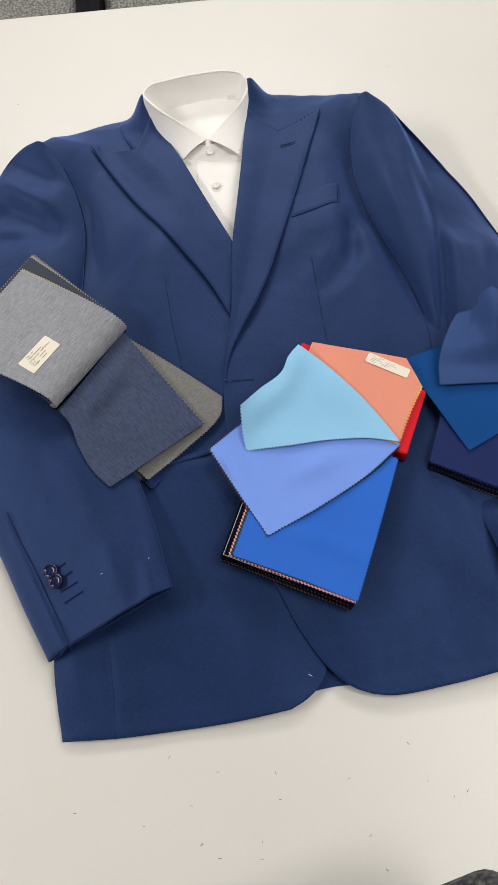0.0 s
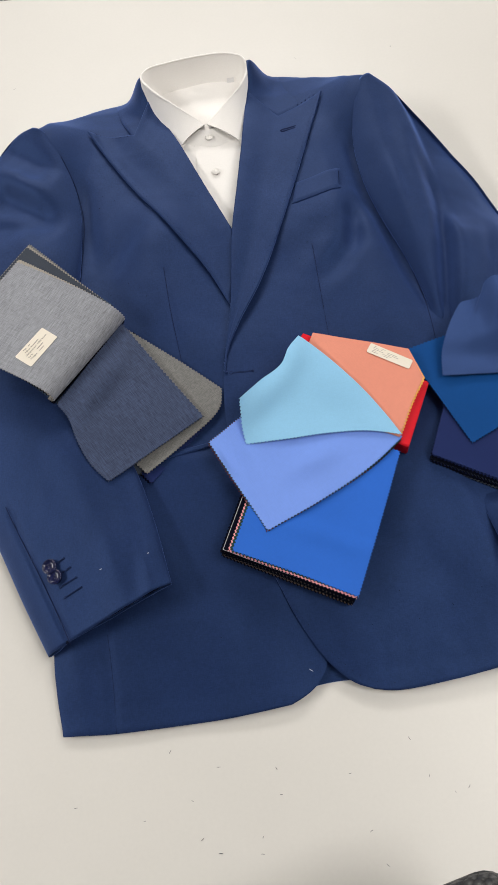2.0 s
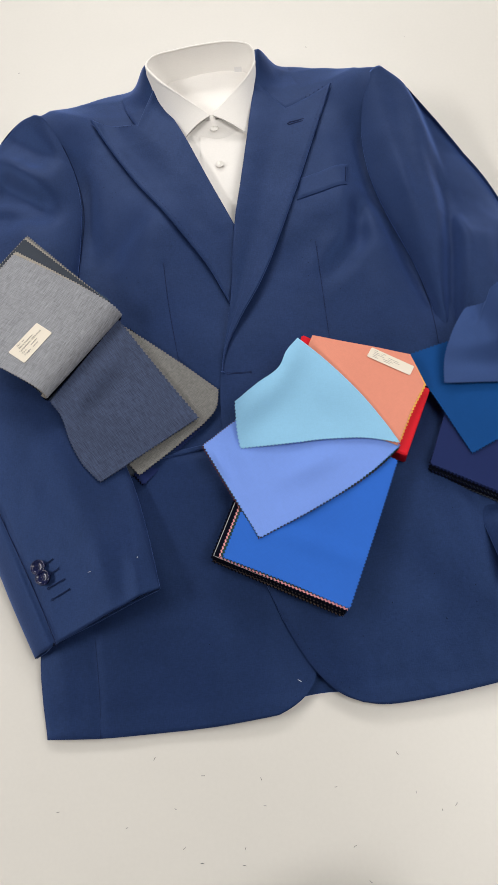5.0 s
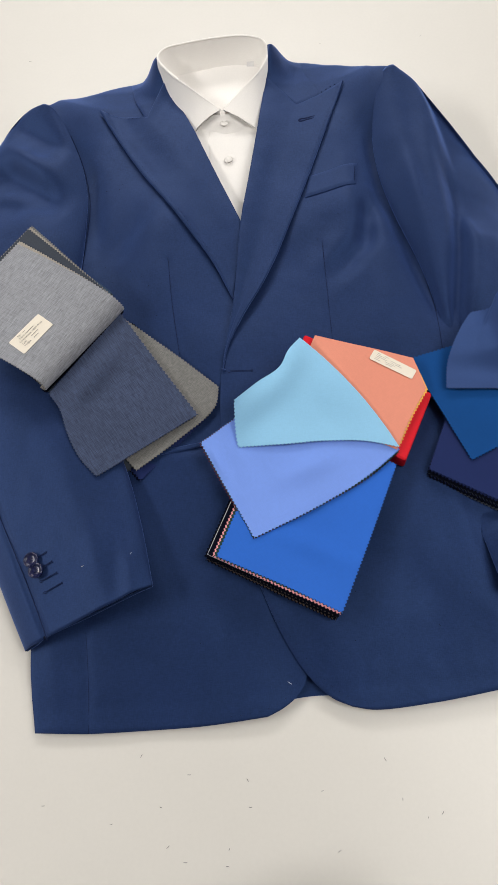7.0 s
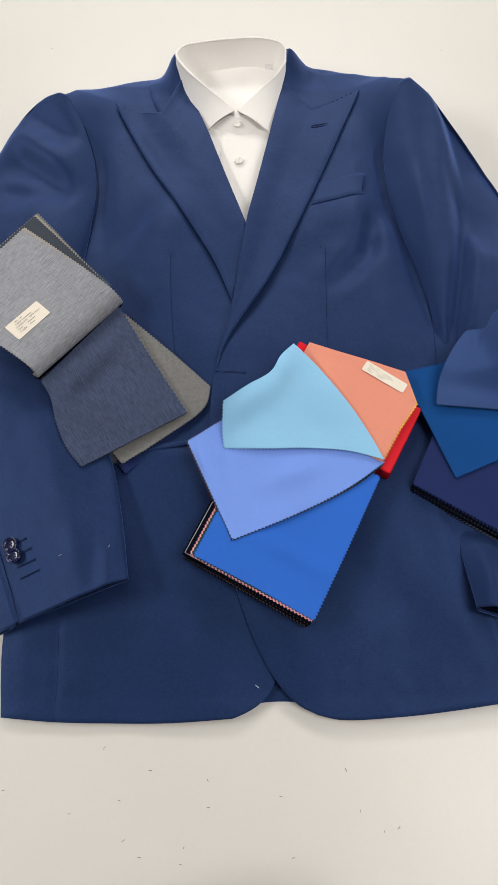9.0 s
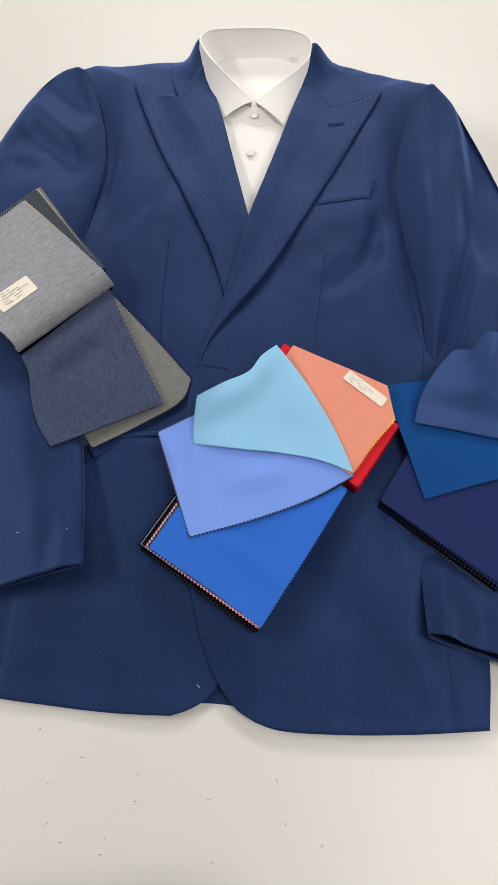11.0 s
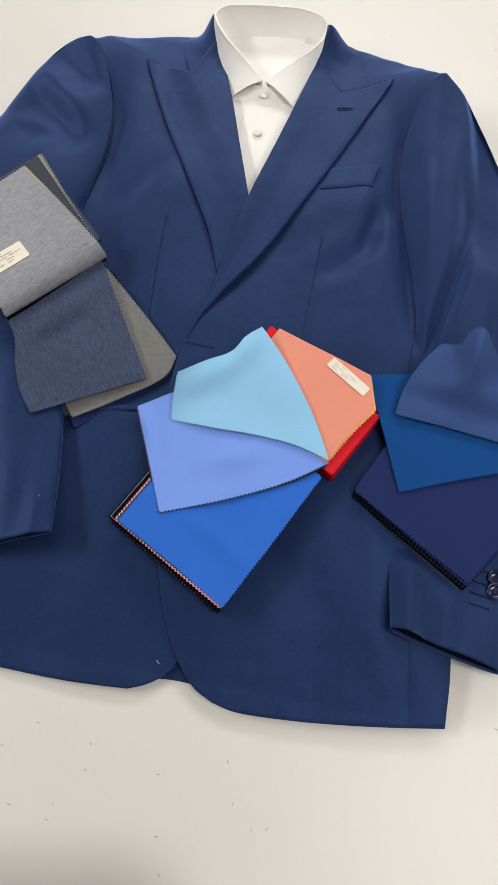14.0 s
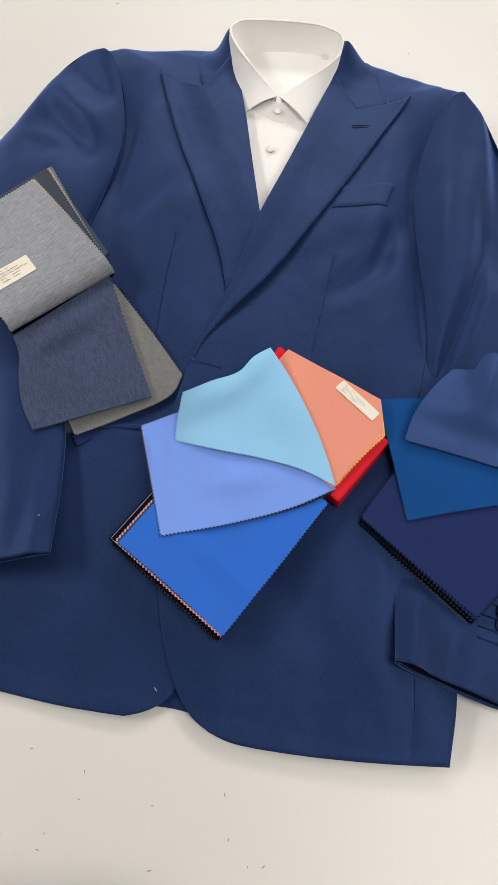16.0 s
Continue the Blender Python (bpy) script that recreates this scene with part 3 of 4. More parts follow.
def folds_left(x, y):
    z = hollow(x, y, (-0.228, 0.828), (-0.170, 0.780), 0.010, 0.015, 0.026) + ridge(x, y, (-0.235, 0.79), (-0.160, 0.735), 0.004, 0.013, 0.03)
    z = z + hollow(x, y, (-0.240, 0.764), (-0.172, 0.702), 0.013, 0.015, 0.026)
    z = z + hollow(x, y, (-0.247, 0.712), (-0.206, 0.702), 0.006, 0.010, 0.022, 0.016)
    z = z - ridge(x, y, (-0.235, 0.36), (-0.172, 0.208), 0.003, 0.003, 0.02)
    z = z + ridge(x, y, (-0.17, 0.42), (-0.10, 0.24), 0.0025, 0.018, 0.04) - ridge(x, y, (-0.115, 0.36), (-0.103, 0.245), 0.003, 0.012, 0.03) + ridge(x, y, (-0.088, 0.29), (-0.083, 0.235), 0.005, 0.010, 0.02)
    return z


def folds_right(x, y):
    # the sleeve drops in one long step behind a crisp fold
    edge = np.interp(y, [0.54, 0.557, 0.60, 0.65, 0.70, 0.745, 0.78, 0.81], [0.299, 0.296, 0.290, 0.284, 0.281, 0.277, 0.272, 0.265])
    d = x - edge
    z = -0.017 * smooth01(d / 0.017 + 0.4) * smooth01((y - 0.58) / 0.08) * smooth01((0.835 - y) / 0.04)
    # a deep hollow runs down into the armpit
    line = np.interp(y, [0.46, 0.484, 0.52, 0.56, 0.60, 0.635, 0.67, 0.72, 0.75], [0.252, 0.256, 0.262, 0.270, 0.277, 0.281, 0.280, 0.274, 0.270])
    d = x - line
    z = z - 0.018 * np.exp(-((d / np.where(d < 0, 0.011, 0.0075)) ** 2)) * smooth01((y - 0.38) / 0.06) * smooth01((0.76 - y) / 0.10)
    z = z + 0.004 * np.exp(-(((d - 0.017) / 0.013) ** 2)) * smooth01((y - 0.46) / 0.05) * smooth01((0.64 - y) / 0.05)
    z = z + ridge(x, y, (0.236, 0.70), (0.254, 0.44), 0.006, 0.010, 0.04) - ridge(x, y, (0.243, 0.80), (0.250, 0.66), 0.004, 0.012, 0.04)
    z = z - ridge(x, y, (0.222, 0.61), (0.252, 0.47), 0.010, 0.005, 0.03)
    z = z - ridge(x, y, (0.330, 0.60), (0.315, 0.50), 0.008, 0.010, 0.03)
    z = z + ridge(x, y, (0.264, 0.27), (0.263, 0.190), 0.017, 0.012, 0.03) - ridge(x, y, (0.302, 0.26), (0.298, 0.195), 0.006, 0.012, 0.02)
    return z


SLEEVE_L = sleeve(
    [(-0.188, 0.840), (-0.205, 0.839), (-0.228, 0.824), (-0.250, 0.796), (-0.292, 0.722), (-0.325, 0.62), (-0.325, 0.52), (-0.30, 0.43), (-0.250, 0.322), (-0.225, 0.262), (-0.200, 0.206)],
    [(-0.172, 0.833), (-0.156, 0.800), (-0.144, 0.763), (-0.1385, 0.717), (-0.142, 0.66), (-0.148, 0.60), (-0.148, 0.52), (-0.12, 0.44), (-0.093, 0.368), (-0.079, 0.311), (-0.068, 0.251)],
    [0.083, 0.062, 0.040, 0.032, 0.025, 0.020, 0.018, 0.018, 0.018, 0.018, 0.018], [0.081, 0.062, 0.052, 0.046, 0.043, 0.043, 0.043, 0.044, 0.045, 0.048, 0.054],
    [0.004, 0.016, 0.024, 0.028, 0.030, 0.030, 0.028, 0.024, 0.020, 0.018, 0.012], [0.05, 0.04, 0.03, 0.025, 0.02, 0.02, 0.018, 0.016, 0.014, 0.010, 0.006], folds_left, "rumpled sleeve bent back across the front", mouth=-0.004)
SLEEVE_R = sleeve(
    [(0.236, 0.835), (0.256, 0.820), (0.275, 0.797), (0.298, 0.765), (0.338, 0.698), (0.363, 0.629), (0.39, 0.55), (0.405, 0.47), (0.405, 0.38), (0.385, 0.28), (0.358, 0.206)],
    [(0.222, 0.833), (0.208, 0.794), (0.201, 0.748), (0.2045, 0.695), (0.216, 0.643), (0.232, 0.584), (0.242, 0.52), (0.247, 0.45), (0.245, 0.37), (0.244, 0.306), (0.252, 0.224)],
    [0.086, 0.060, 0.038, 0.026, 0.020, 0.018, 0.018, 0.018, 0.018, 0.018, 0.020], [0.082, 0.066, 0.054, 0.047, 0.045, 0.044, 0.043, 0.037, 0.029, 0.031, 0.044],
    [0.004, 0.018, 0.026, 0.030, 0.032, 0.028, 0.016, 0.007, 0.006, 0.010, 0.014], [0.05, 0.04, 0.03, 0.025, 0.02, 0.02, 0.018, 0.016, 0.014, 0.012, 0.006], folds_right, "sleeve with deep folds at the armpit", seed=9.0, mouth=0.002)


def surface(x, y):
    return float(lay(np.array(x), np.array(y))) + float(crumple(np.array([x]), np.array([y]), 0.0026)[0])


def on_body(points, lift):
    return [(x, y, surface(x, y) + lift) for x, y in spline(points, max(6, int(length(points) / 0.006)))]


# seams, darts and pocket
# thin dark tubes draw the shade that lies in the sunk armhole seams
tube("armhole_seam", [(x, y, surface(x, y) + 0.0003) for x, y in spline([(-0.1560, 0.803), (-0.1495, 0.785), (-0.1436, 0.763), (-0.1381, 0.717), (-0.1412, 0.67), (-0.147, 0.61)], 30)], 0.00045, THREAD, jacket, "dark line drawing the shade of the sunk armhole seam")
tube("armhole_seam", [(x, y, surface(x, y) + 0.0030) for x, y in spline([(0.214, 0.815), (0.2065, 0.794), (0.1995, 0.748), (0.203, 0.695), (0.2145, 0.643), (0.2305, 0.584), (0.240, 0.53)], 36)], 0.00045, THREAD, jacket, "dark line drawing the shade of the sunk armhole seam")
tube("dart_seam", on_body([(-0.045, 0.622), (-0.043, 0.567), (-0.0375, 0.502)], 0.0001), 0.00034, THREAD, jacket)
tube("dart_seam", on_body([(0.129, 0.624), (0.128, 0.562), (0.127, 0.50)], 0.0044), 0.00034, THREAD, jacket)
tube("side_seam", on_body([(-0.143, 0.26), (-0.139, 0.183), (-0.140, 0.128)], -0.0002), 0.0004, THREAD, jacket)
tube("side_seam", on_body([(0.259, 0.263), (0.273, 0.214), (0.281, 0.150)], 0.004), 0.0004, THREAD, jacket)
tube("side_seam", on_body([(0.236, 0.575), (0.240, 0.53), (0.239, 0.47)], 0.0042), 0.0004, THREAD, jacket)
WELT = laid_panel("breast_pocket_welt", [(0.1155, 0.684), (0.1750, 0.6920)], [(0.124, 0.715), (0.1805, 0.7255)], [(0.1155, 0.684), (0.124, 0.715)], [(0.1750, 0.6920), (0.1805, 0.7255)],
           0.0064, 0.0032, jacket, "slanted welt of the breast pocket", step=0.003)
laid_panel("hip_pocket_jetting", [(-0.075, 0.386), (-0.017, 0.394)], [(-0.075, 0.391), (-0.017, 0.399)], [(-0.075, 0.386), (-0.075, 0.391)], [(-0.017, 0.394), (-0.017, 0.399)], 0.002, 0.002, jacket, step=0.003, wrinkle=0.0)


def buttonhole(p, q, lift_p, parent, width=0.0016):
    """A worked buttonhole: two corded lips round a slit, with an eyelet at its end."""
    p, q = Vector(p), Vector(q)
    d = (q - p).normalized()
    side = Vector((-d.y, d.x, 0)) * width * 0.55
    loop = [p, p + d * 0.001 + side, (p + q) / 2 + side, q + side * 0.8, q, q - side * 0.8, (p + q) / 2 - side, p + d * 0.001 - side, p]
    return tube("buttonhole", [(v.x, v.y, v.z + lift_p) for v in loop], width * 0.5, THREAD, parent, "corded dark thread", n=40, flat=0.7)


def keyhole(p, q, parent, width=0.0009):
    """A keyhole buttonhole: an eyelet at p, corded lips along the slit and a bar tack at q."""
    p, q = Vector(p), Vector(q)
    d = (q - p).normalized()
    side = Vector((-d.y, d.x, 0))
    r = width * 1.35
    ring = [p + d * r * math.cos(a) + side * r * math.sin(a) for a in np.linspace(0.5, 2 * math.pi - 0.5, 13)]
    loop = [q + side * width * 0.5, (p + q) / 2 + side * width * 0.5] + ring + [(p + q) / 2 - side * width * 0.5, q - side * width * 0.5]
    hole = tube("buttonhole", [tuple(v) for v in loop], width * 0.34, THREAD, parent, "keyhole slit corded in dark thread", n=60, flat=0.7)
    tube("bar_tack", [tuple(q + side * width * 1.3), tuple(q), tuple(q - side * width * 1.3)], width * 0.4, THREAD, hole if parent.parent is None else parent, n=6)
    return hole


z_lap = float(lay(np.array(0.13), np.array(0.80))) + 0.010
buttonhole((0.119, 0.797, z_lap), (0.139, 0.800, z_lap), 0.0, jacket, 0.0024)
z_fr = float(lay(np.array(0.03), np.array(0.476))) + 0.0052
keyhole((0.0155, 0.4735, z_fr), (0.0395, 0.4715, z_fr + 0.0003), jacket, 0.0012)


def sleeve_top(ob, x, y):
    """Height of the top of a sleeve at a point of the plan."""
    co = np.empty(len(ob.data.vertices) * 3)
    ob.data.vertices.foreach_get("co", co)
    co = co.reshape(-1, 3)
    d = (co[:, 0] - x) ** 2 + (co[:, 1] - y) ** 2
    near = np.argsort(d)[:8]
    return float(co[near, 2].max())


def stitches(points, lift, parent, gap=0.0055, size=0.0012, on=None, half=0.00014):
    """Hand pick-stitching: a row of short sunk stitches."""
    p = spline(points, max(3, int(length(points) / gap)))
    verts, faces = [], []
    for a, b in zip(p, p[1:]):
        d = (b - a) / np.linalg.norm(b - a)
        s = np.array([-d[1], d[0]]) * half
        m = (a + b) / 2
        k = len(verts)
        for e, f in ((-1, -1), (1, -1), (1, 1), (-1, 1)):
            w = m + d * size / 2 * e + s * f
            verts.append((w[0], w[1], (sleeve_top(on, w[0], w[1]) if on else surface(w[0], w[1])) + lift + 0.0003))
        for e, f in ((-1, -1), (1, -1), (1, 1), (-1, 1)):
            w = m + d * size / 2 * e + s * f
            verts.append((w[0], w[1], verts[k][2] - 0.0014))
        faces += [(k, k + 1, k + 2, k + 3), (k, k + 4, k + 5, k + 1), (k + 1, k + 5, k + 6, k + 2), (k + 2, k + 6, k + 7, k + 3), (k + 3, k + 7, k + 4, k)]
    ob = put("pick_stitching", verts, faces, THREAD, parent, "row of tiny dark stitches", smooth=False)
    ob["kind"] = "stuff"
    return ob


stitches([(-0.115, 0.846), (-0.093, 0.836), (-0.070, 0.830)], 0.0, LAP_L, 0.0052, 0.0012, LAP_L, 0.00014)
stitches([(0.127, 0.833), (0.15, 0.839), (0.170, 0.845)], 0.0, LAP_R, 0.0052, 0.0012, LAP_R, 0.00011)
stitches([(-0.115, 0.841), (-0.090, 0.790), (-0.059, 0.732), (-0.022, 0.668), (0.011, 0.610)], 0.0, LAP_L, 0.0065, 0.0009, LAP_L, 0.0001)
stitches([(0.1715, 0.841), (0.147, 0.783), (0.1185, 0.714), (0.0865, 0.640), (0.058, 0.582), (0.030, 0.537)], 0.0, LAP_R, 0.0065, 0.0009, LAP_R, 0.0001)
stitches([(-0.0446, 0.618), (-0.0427, 0.567), (-0.0372, 0.502)], 0.0003, FRONT_L, 0.0042, 0.0024, None, 0.00028)
stitches([(0.1293, 0.618), (0.1283, 0.562), (0.1273, 0.502)], 0.0043, FRONT_R, 0.0042, 0.0024, None, 0.00028)
stitches([(0.044, 0.217), (0.055, 0.199), (0.074, 0.170), (0.092, 0.150), (0.108, 0.1405), (0.13, 0.1365)], 0.0046, FRONT_R, 0.008, 0.0014, None, 0.0002)
stitches([(-0.01, 0.1335), (0.012, 0.1345), (0.030, 0.138), (0.043, 0.144), (0.052, 0.151), (0.059, 0.162)], 0.0004, FRONT_L, 0.008, 0.0014, None, 0.0002)
stitches([(0.1735, 0.6955), (0.1772, 0.7195)], 0.0, WELT, 0.0026, 0.0018, WELT, 0.0003)


def cuff_button(x, y, z, parent, tilt=0.0):
    bm = bmesh.new()
    rings = [(0.0030, 0.0006), (0.0052, 0.0008), (0.0060, 0.0018), (0.0068, 0.0026), (0.0074, 0.0022), (0.0077, 0.0010), (0.0074, -0.0006), (0.0045, -0.0014)]
    prev = None
    n = 28
    first = None
    for r, h in rings:
        row = [bm.verts.new((r * math.cos(a * 2 * math.pi / n), r * math.sin(a * 2 * math.pi / n), h)) for a in range(n)]
        if prev:
            for a in range(n):
                bm.faces.new((prev[a], row[a], row[(a + 1) % n], prev[(a + 1) % n]))
        else:
            first = row
        prev = row
    bm.faces.new(first)
    bm.faces.new(prev[::-1])
    bmesh.ops.recalc_face_normals(bm, faces=bm.faces[:])
    for k in range(4):
        a = math.pi / 4 + k * math.pi / 2
        made = bmesh.ops.create_cone(bm, cap_ends=True, segments=8, radius1=0.0007, radius2=0.0007, depth=0.0008)["verts"]
        bmesh.ops.translate(bm, verts=made, vec=(0.0017 * math.cos(a), 0.0017 * math.sin(a), 0.0006))
    bmesh.ops.transform(bm, matrix=pose(x, y, z, tilt, -8, 20), verts=bm.verts[:])
    return part("cuff_button", bm, HORN, parent, "glossy dark navy horn button")


def shirt_button(x, y, z, parent, mat):
    bm = bmesh.new()
    bmesh.ops.create_cone(bm, cap_ends=True, segments=24, radius1=0.0055, radius2=0.0048, depth=0.0022)
    bmesh.ops.bevel(bm, geom=[e for e in bm.edges if len(e.link_faces) == 2 and e.calc_face_angle(0) > 0.7], offset=0.0005, segments=2, affect="EDGES")
    for k in range(4):
        a = math.pi / 4 + k * math.pi / 2
        made = bmesh.ops.create_cone(bm, cap_ends=True, segments=8, radius1=0.0005, radius2=0.0005, depth=0.0006)["verts"]
        bmesh.ops.translate(bm, verts=made, vec=(0.0012 * math.cos(a), 0.0012 * math.sin(a), 0.0011))
    bmesh.ops.transform(bm, matrix=pose(x, y, z, -8, 0, 0), verts=bm.verts[:])
    return part("button", bm, mat, parent, "small pearly white button")


for x, y in ((-0.188, 0.288), (-0.183, 0.277)):
    cuff_button(x, y, sleeve_top(SLEEVE_L, x, y) + 0.002 + (0.0015 if y < 0.28 else 0), SLEEVE_L)
for p, q in (((-0.189, 0.287), (-0.173, 0.294)), ((-0.184, 0.277), (-0.167, 0.284)), ((-0.179, 0.267), (-0.162, 0.273)), ((-0.175, 0.256), (-0.157, 0.263))):
    keyhole((*p, sleeve_top(SLEEVE_L, *p) + 0.0003), (*q, sleeve_top(SLEEVE_L, *q) + 0.0003), SLEEVE_L)
for x, y in ((0.342, 0.287), (0.342, 0.275)):
    cuff_button(x, y, sleeve_top(SLEEVE_R, x, y) + 0.002, SLEEVE_R)
for y in (0.292, 0.280, 0.269, 0.259):
    keyhole((0.337, y - 0.001, sleeve_top(SLEEVE_R, 0.337, y) + 0.0003), (0.320, y + 0.001, sleeve_top(SLEEVE_R, 0.320, y) + 0.0003), SLEEVE_R)
tube("sleeve_seam", [(x, y, sleeve_top(SLEEVE_L, x, y) - 0.0002) for x, y in ((-0.235, 0.36), (-0.222, 0.328), (-0.207, 0.296), (-0.19, 0.255), (-0.173, 0.212))], 0.0005, THREAD, SLEEVE_L)

# ---- the shirt ----
shirt = thing("dress_shirt", "white cotton dress shirt with buttoned collar inside the jacket", "shirt", at=(0.03, 0.8, 0.0))
sg = coons([(-0.03, 0.60), (0.04, 0.60), (0.11, 0.60)], [(-0.05, 0.80), (0.03, 0.822), (0.10, 0.80)], [(-0.03, 0.60), (-0.05, 0.80)], [(0.11, 0.60), (0.10, 0.80)], 50, 64)
sx, sy = sg[:, :, 0], sg[:, :, 1]
sz = np.interp(sy, [0.60, 0.68, 0.76, 0.82], [0.028, 0.033, 0.040, 0.047]) - 0.10 * np.maximum(np.abs(sx - 0.03) - 0.035, 0) ** 1.2 + crumple(sx, sy, 0.0025, 3.0)
slab("shirt_front", np.dstack([sx, sy, sz]), 0.001, SHIRT, shirt)
pg = coons([(0.012, 0.61), (0.078, 0.61)], [(0.010, 0.806), (0.078, 0.806)], [(0.012, 0.61), (0.008, 0.75), (0.010, 0.806)], [(0.078, 0.61), (0.078, 0.75), (0.078, 0.806)], 28, 60)
px, py = pg[:, :, 0], pg[:, :, 1]
pz = np.interp(py, [0.60, 0.68, 0.76, 0.82], [0.028, 0.033, 0.040, 0.047]) - 0.10 * np.maximum(np.abs(px - 0.03) - 0.035, 0) ** 1.2 + 0.0015 + crumple(px, py, 0.0025, 3.0)
placket = slab("placket", np.dstack([px, py, pz]), 0.0014, SHIRT, shirt)
# inside of the shirt back, seen through the neck
yg = coons([(-0.03, 0.79), (0.03, 0.80), (0.09, 0.79)], [(-0.05, 0.93), (0.02, 0.94), (0.10, 0.925)], [(-0.03, 0.79), (-0.05, 0.93)], [(0.09, 0.79), (0.10, 0.925)], 30, 30)
yx, yy = yg[:, :, 0], yg[:, :, 1]
slab("yoke", np.dstack([yx, yy, np.interp(yy, [0.79, 0.86, 0.94], [0.038, 0.0445, 0.048]) + crumple(yx, yy, 0.002, 8.0)]), 0.001, SHIRT, shirt)

FOLD_LINE = [(0.0265, 0.8205, 0.0625), (-0.008, 0.849, 0.075), (-0.034, 0.876, 0.080), (-0.0455, 0.900, 0.081), (-0.036, 0.911, 0.083), (-0.009, 0.914, 0.085), (0.028, 0.917, 0.085), (0.065, 0.917, 0.083), (0.086, 0.910, 0.079), (0.0905, 0.893, 0.075), (0.080, 0.868, 0.074), (0.058, 0.845, 0.070), (0.0300, 0.8205, 0.0620)]
BAND_LINE = [(0.025, 0.819, 0.050), (0.001, 0.842, 0.046), (-0.020, 0.866, 0.046), (-0.031, 0.893, 0.046), (-0.022, 0.905, 0.047), (0.0, 0.9085, 0.046), (0.028, 0.9105, 0.045), (0.060, 0.908, 0.046), (0.078, 0.902, 0.047), (0.080, 0.886, 0.046), (0.068, 0.862, 0.046), (0.052, 0.840, 0.046), (0.034, 0.819, 0.049)]
LEAF_LINE = [(-0.009, 0.806, 0.0485), (-0.017, 0.819, 0.048), (-0.034, 0.848, 0.046), (-0.0485, 0.885, 0.050), (-0.0545, 0.905, 0.052), (-0.044, 0.922, 0.046), (-0.012, 0.928, 0.042), (0.028, 0.931, 0.041), (0.068, 0.930, 0.042), (0.093, 0.920, 0.046), (0.099, 0.897, 0.052), (0.093, 0.865, 0.048), (0.082, 0.824, 0.047), (0.071, 0.796, 0.0485)]


def collar_strip(name, low, high, bulge, thick, label):
    n = 110
    a, b = spline(low, n), spline(high, n)
    v = np.linspace(0, 1, 13)[:, None, None]
    g = a[None] * (1 - v) + b[None] * v + np.array([0, 0, 1.0]) * bulge * np.sin(v * math.pi * 0.9)
    return slab(name, g, thick, SHIRT, shirt, label, soft=False)


collar_strip("collar_leaf", LEAF_LINE, FOLD_LINE, 0.004, 0.0016, "stiff turned-down collar leaf")
collar_strip("collar_band", FOLD_LINE, BAND_LINE, -0.002, 0.0014, "inner collar band")
tube("collar_fold", FOLD_LINE, 0.0012, SHIRT, shirt, "rolled upper edge of the collar", n=120, sides=10)
bg = coons([(-0.004, 0.802, 0.0420), (0.030, 0.7985, 0.0452), (0.066, 0.799, 0.0420)], [(0.0, 0.829, 0.0535), (0.028, 0.8195, 0.0575), (0.058, 0.829, 0.0535)], [(-0.004, 0.802, 0.0420), (0.0, 0.829, 0.0535)], [(0.066, 0.799, 0.0420), (0.058, 0.829, 0.0535)], 24, 12)
slab("collar_stand", bg, 0.0016, SHIRT, shirt, "buttoned front of the collar stand")
shirt_button(0.0295, 0.8105, 0.0527, shirt, PEARL)
shirt_button(0.031, 0.7605, 0.0445, shirt, PEARL)
lg = coons([(0.063, 0.9062, 0.047), (0.072, 0.9050, 0.0472)], [(0.0633, 0.9082, 0.0525), (0.0725, 0.9070, 0.0528)], [(0.063, 0.9062, 0.047), (0.0633, 0.9082, 0.0525)], [(0.072, 0.9050, 0.0472), (0.0725, 0.9070, 0.0528)], 6, 4)
slab("size_tab", lg, 0.0006, EDGE, shirt, "small grey woven size tab", soft=False)


# ---- swatch books ----
def edge_stack(count, quad, z0, z1, colours, parent, drift=(0.0, 0.0), jitter=0.0012, seed=1):
    """A stack of plain pinked sheets on one quadrilateral, from z0 up to z1."""
    rng = random.Random(seed)
    for k in range(count):
        f = k / max(1, count - 1)
        q = []
        for x, y, dz in quad:
            q.append((x + drift[0] * f + rng.uniform(-jitter, jitter), y + drift[1] * f + rng.uniform(-jitter, jitter), z0 + (z1 - z0) * f + dz))
        a, b, c, d = q
        swatch("cloth_sheet", [a, b], [d, c], [a, d], [b, c], colours[k % len(colours)], parent, thick=0.0010, wave=0.0003, seed=seed + k)


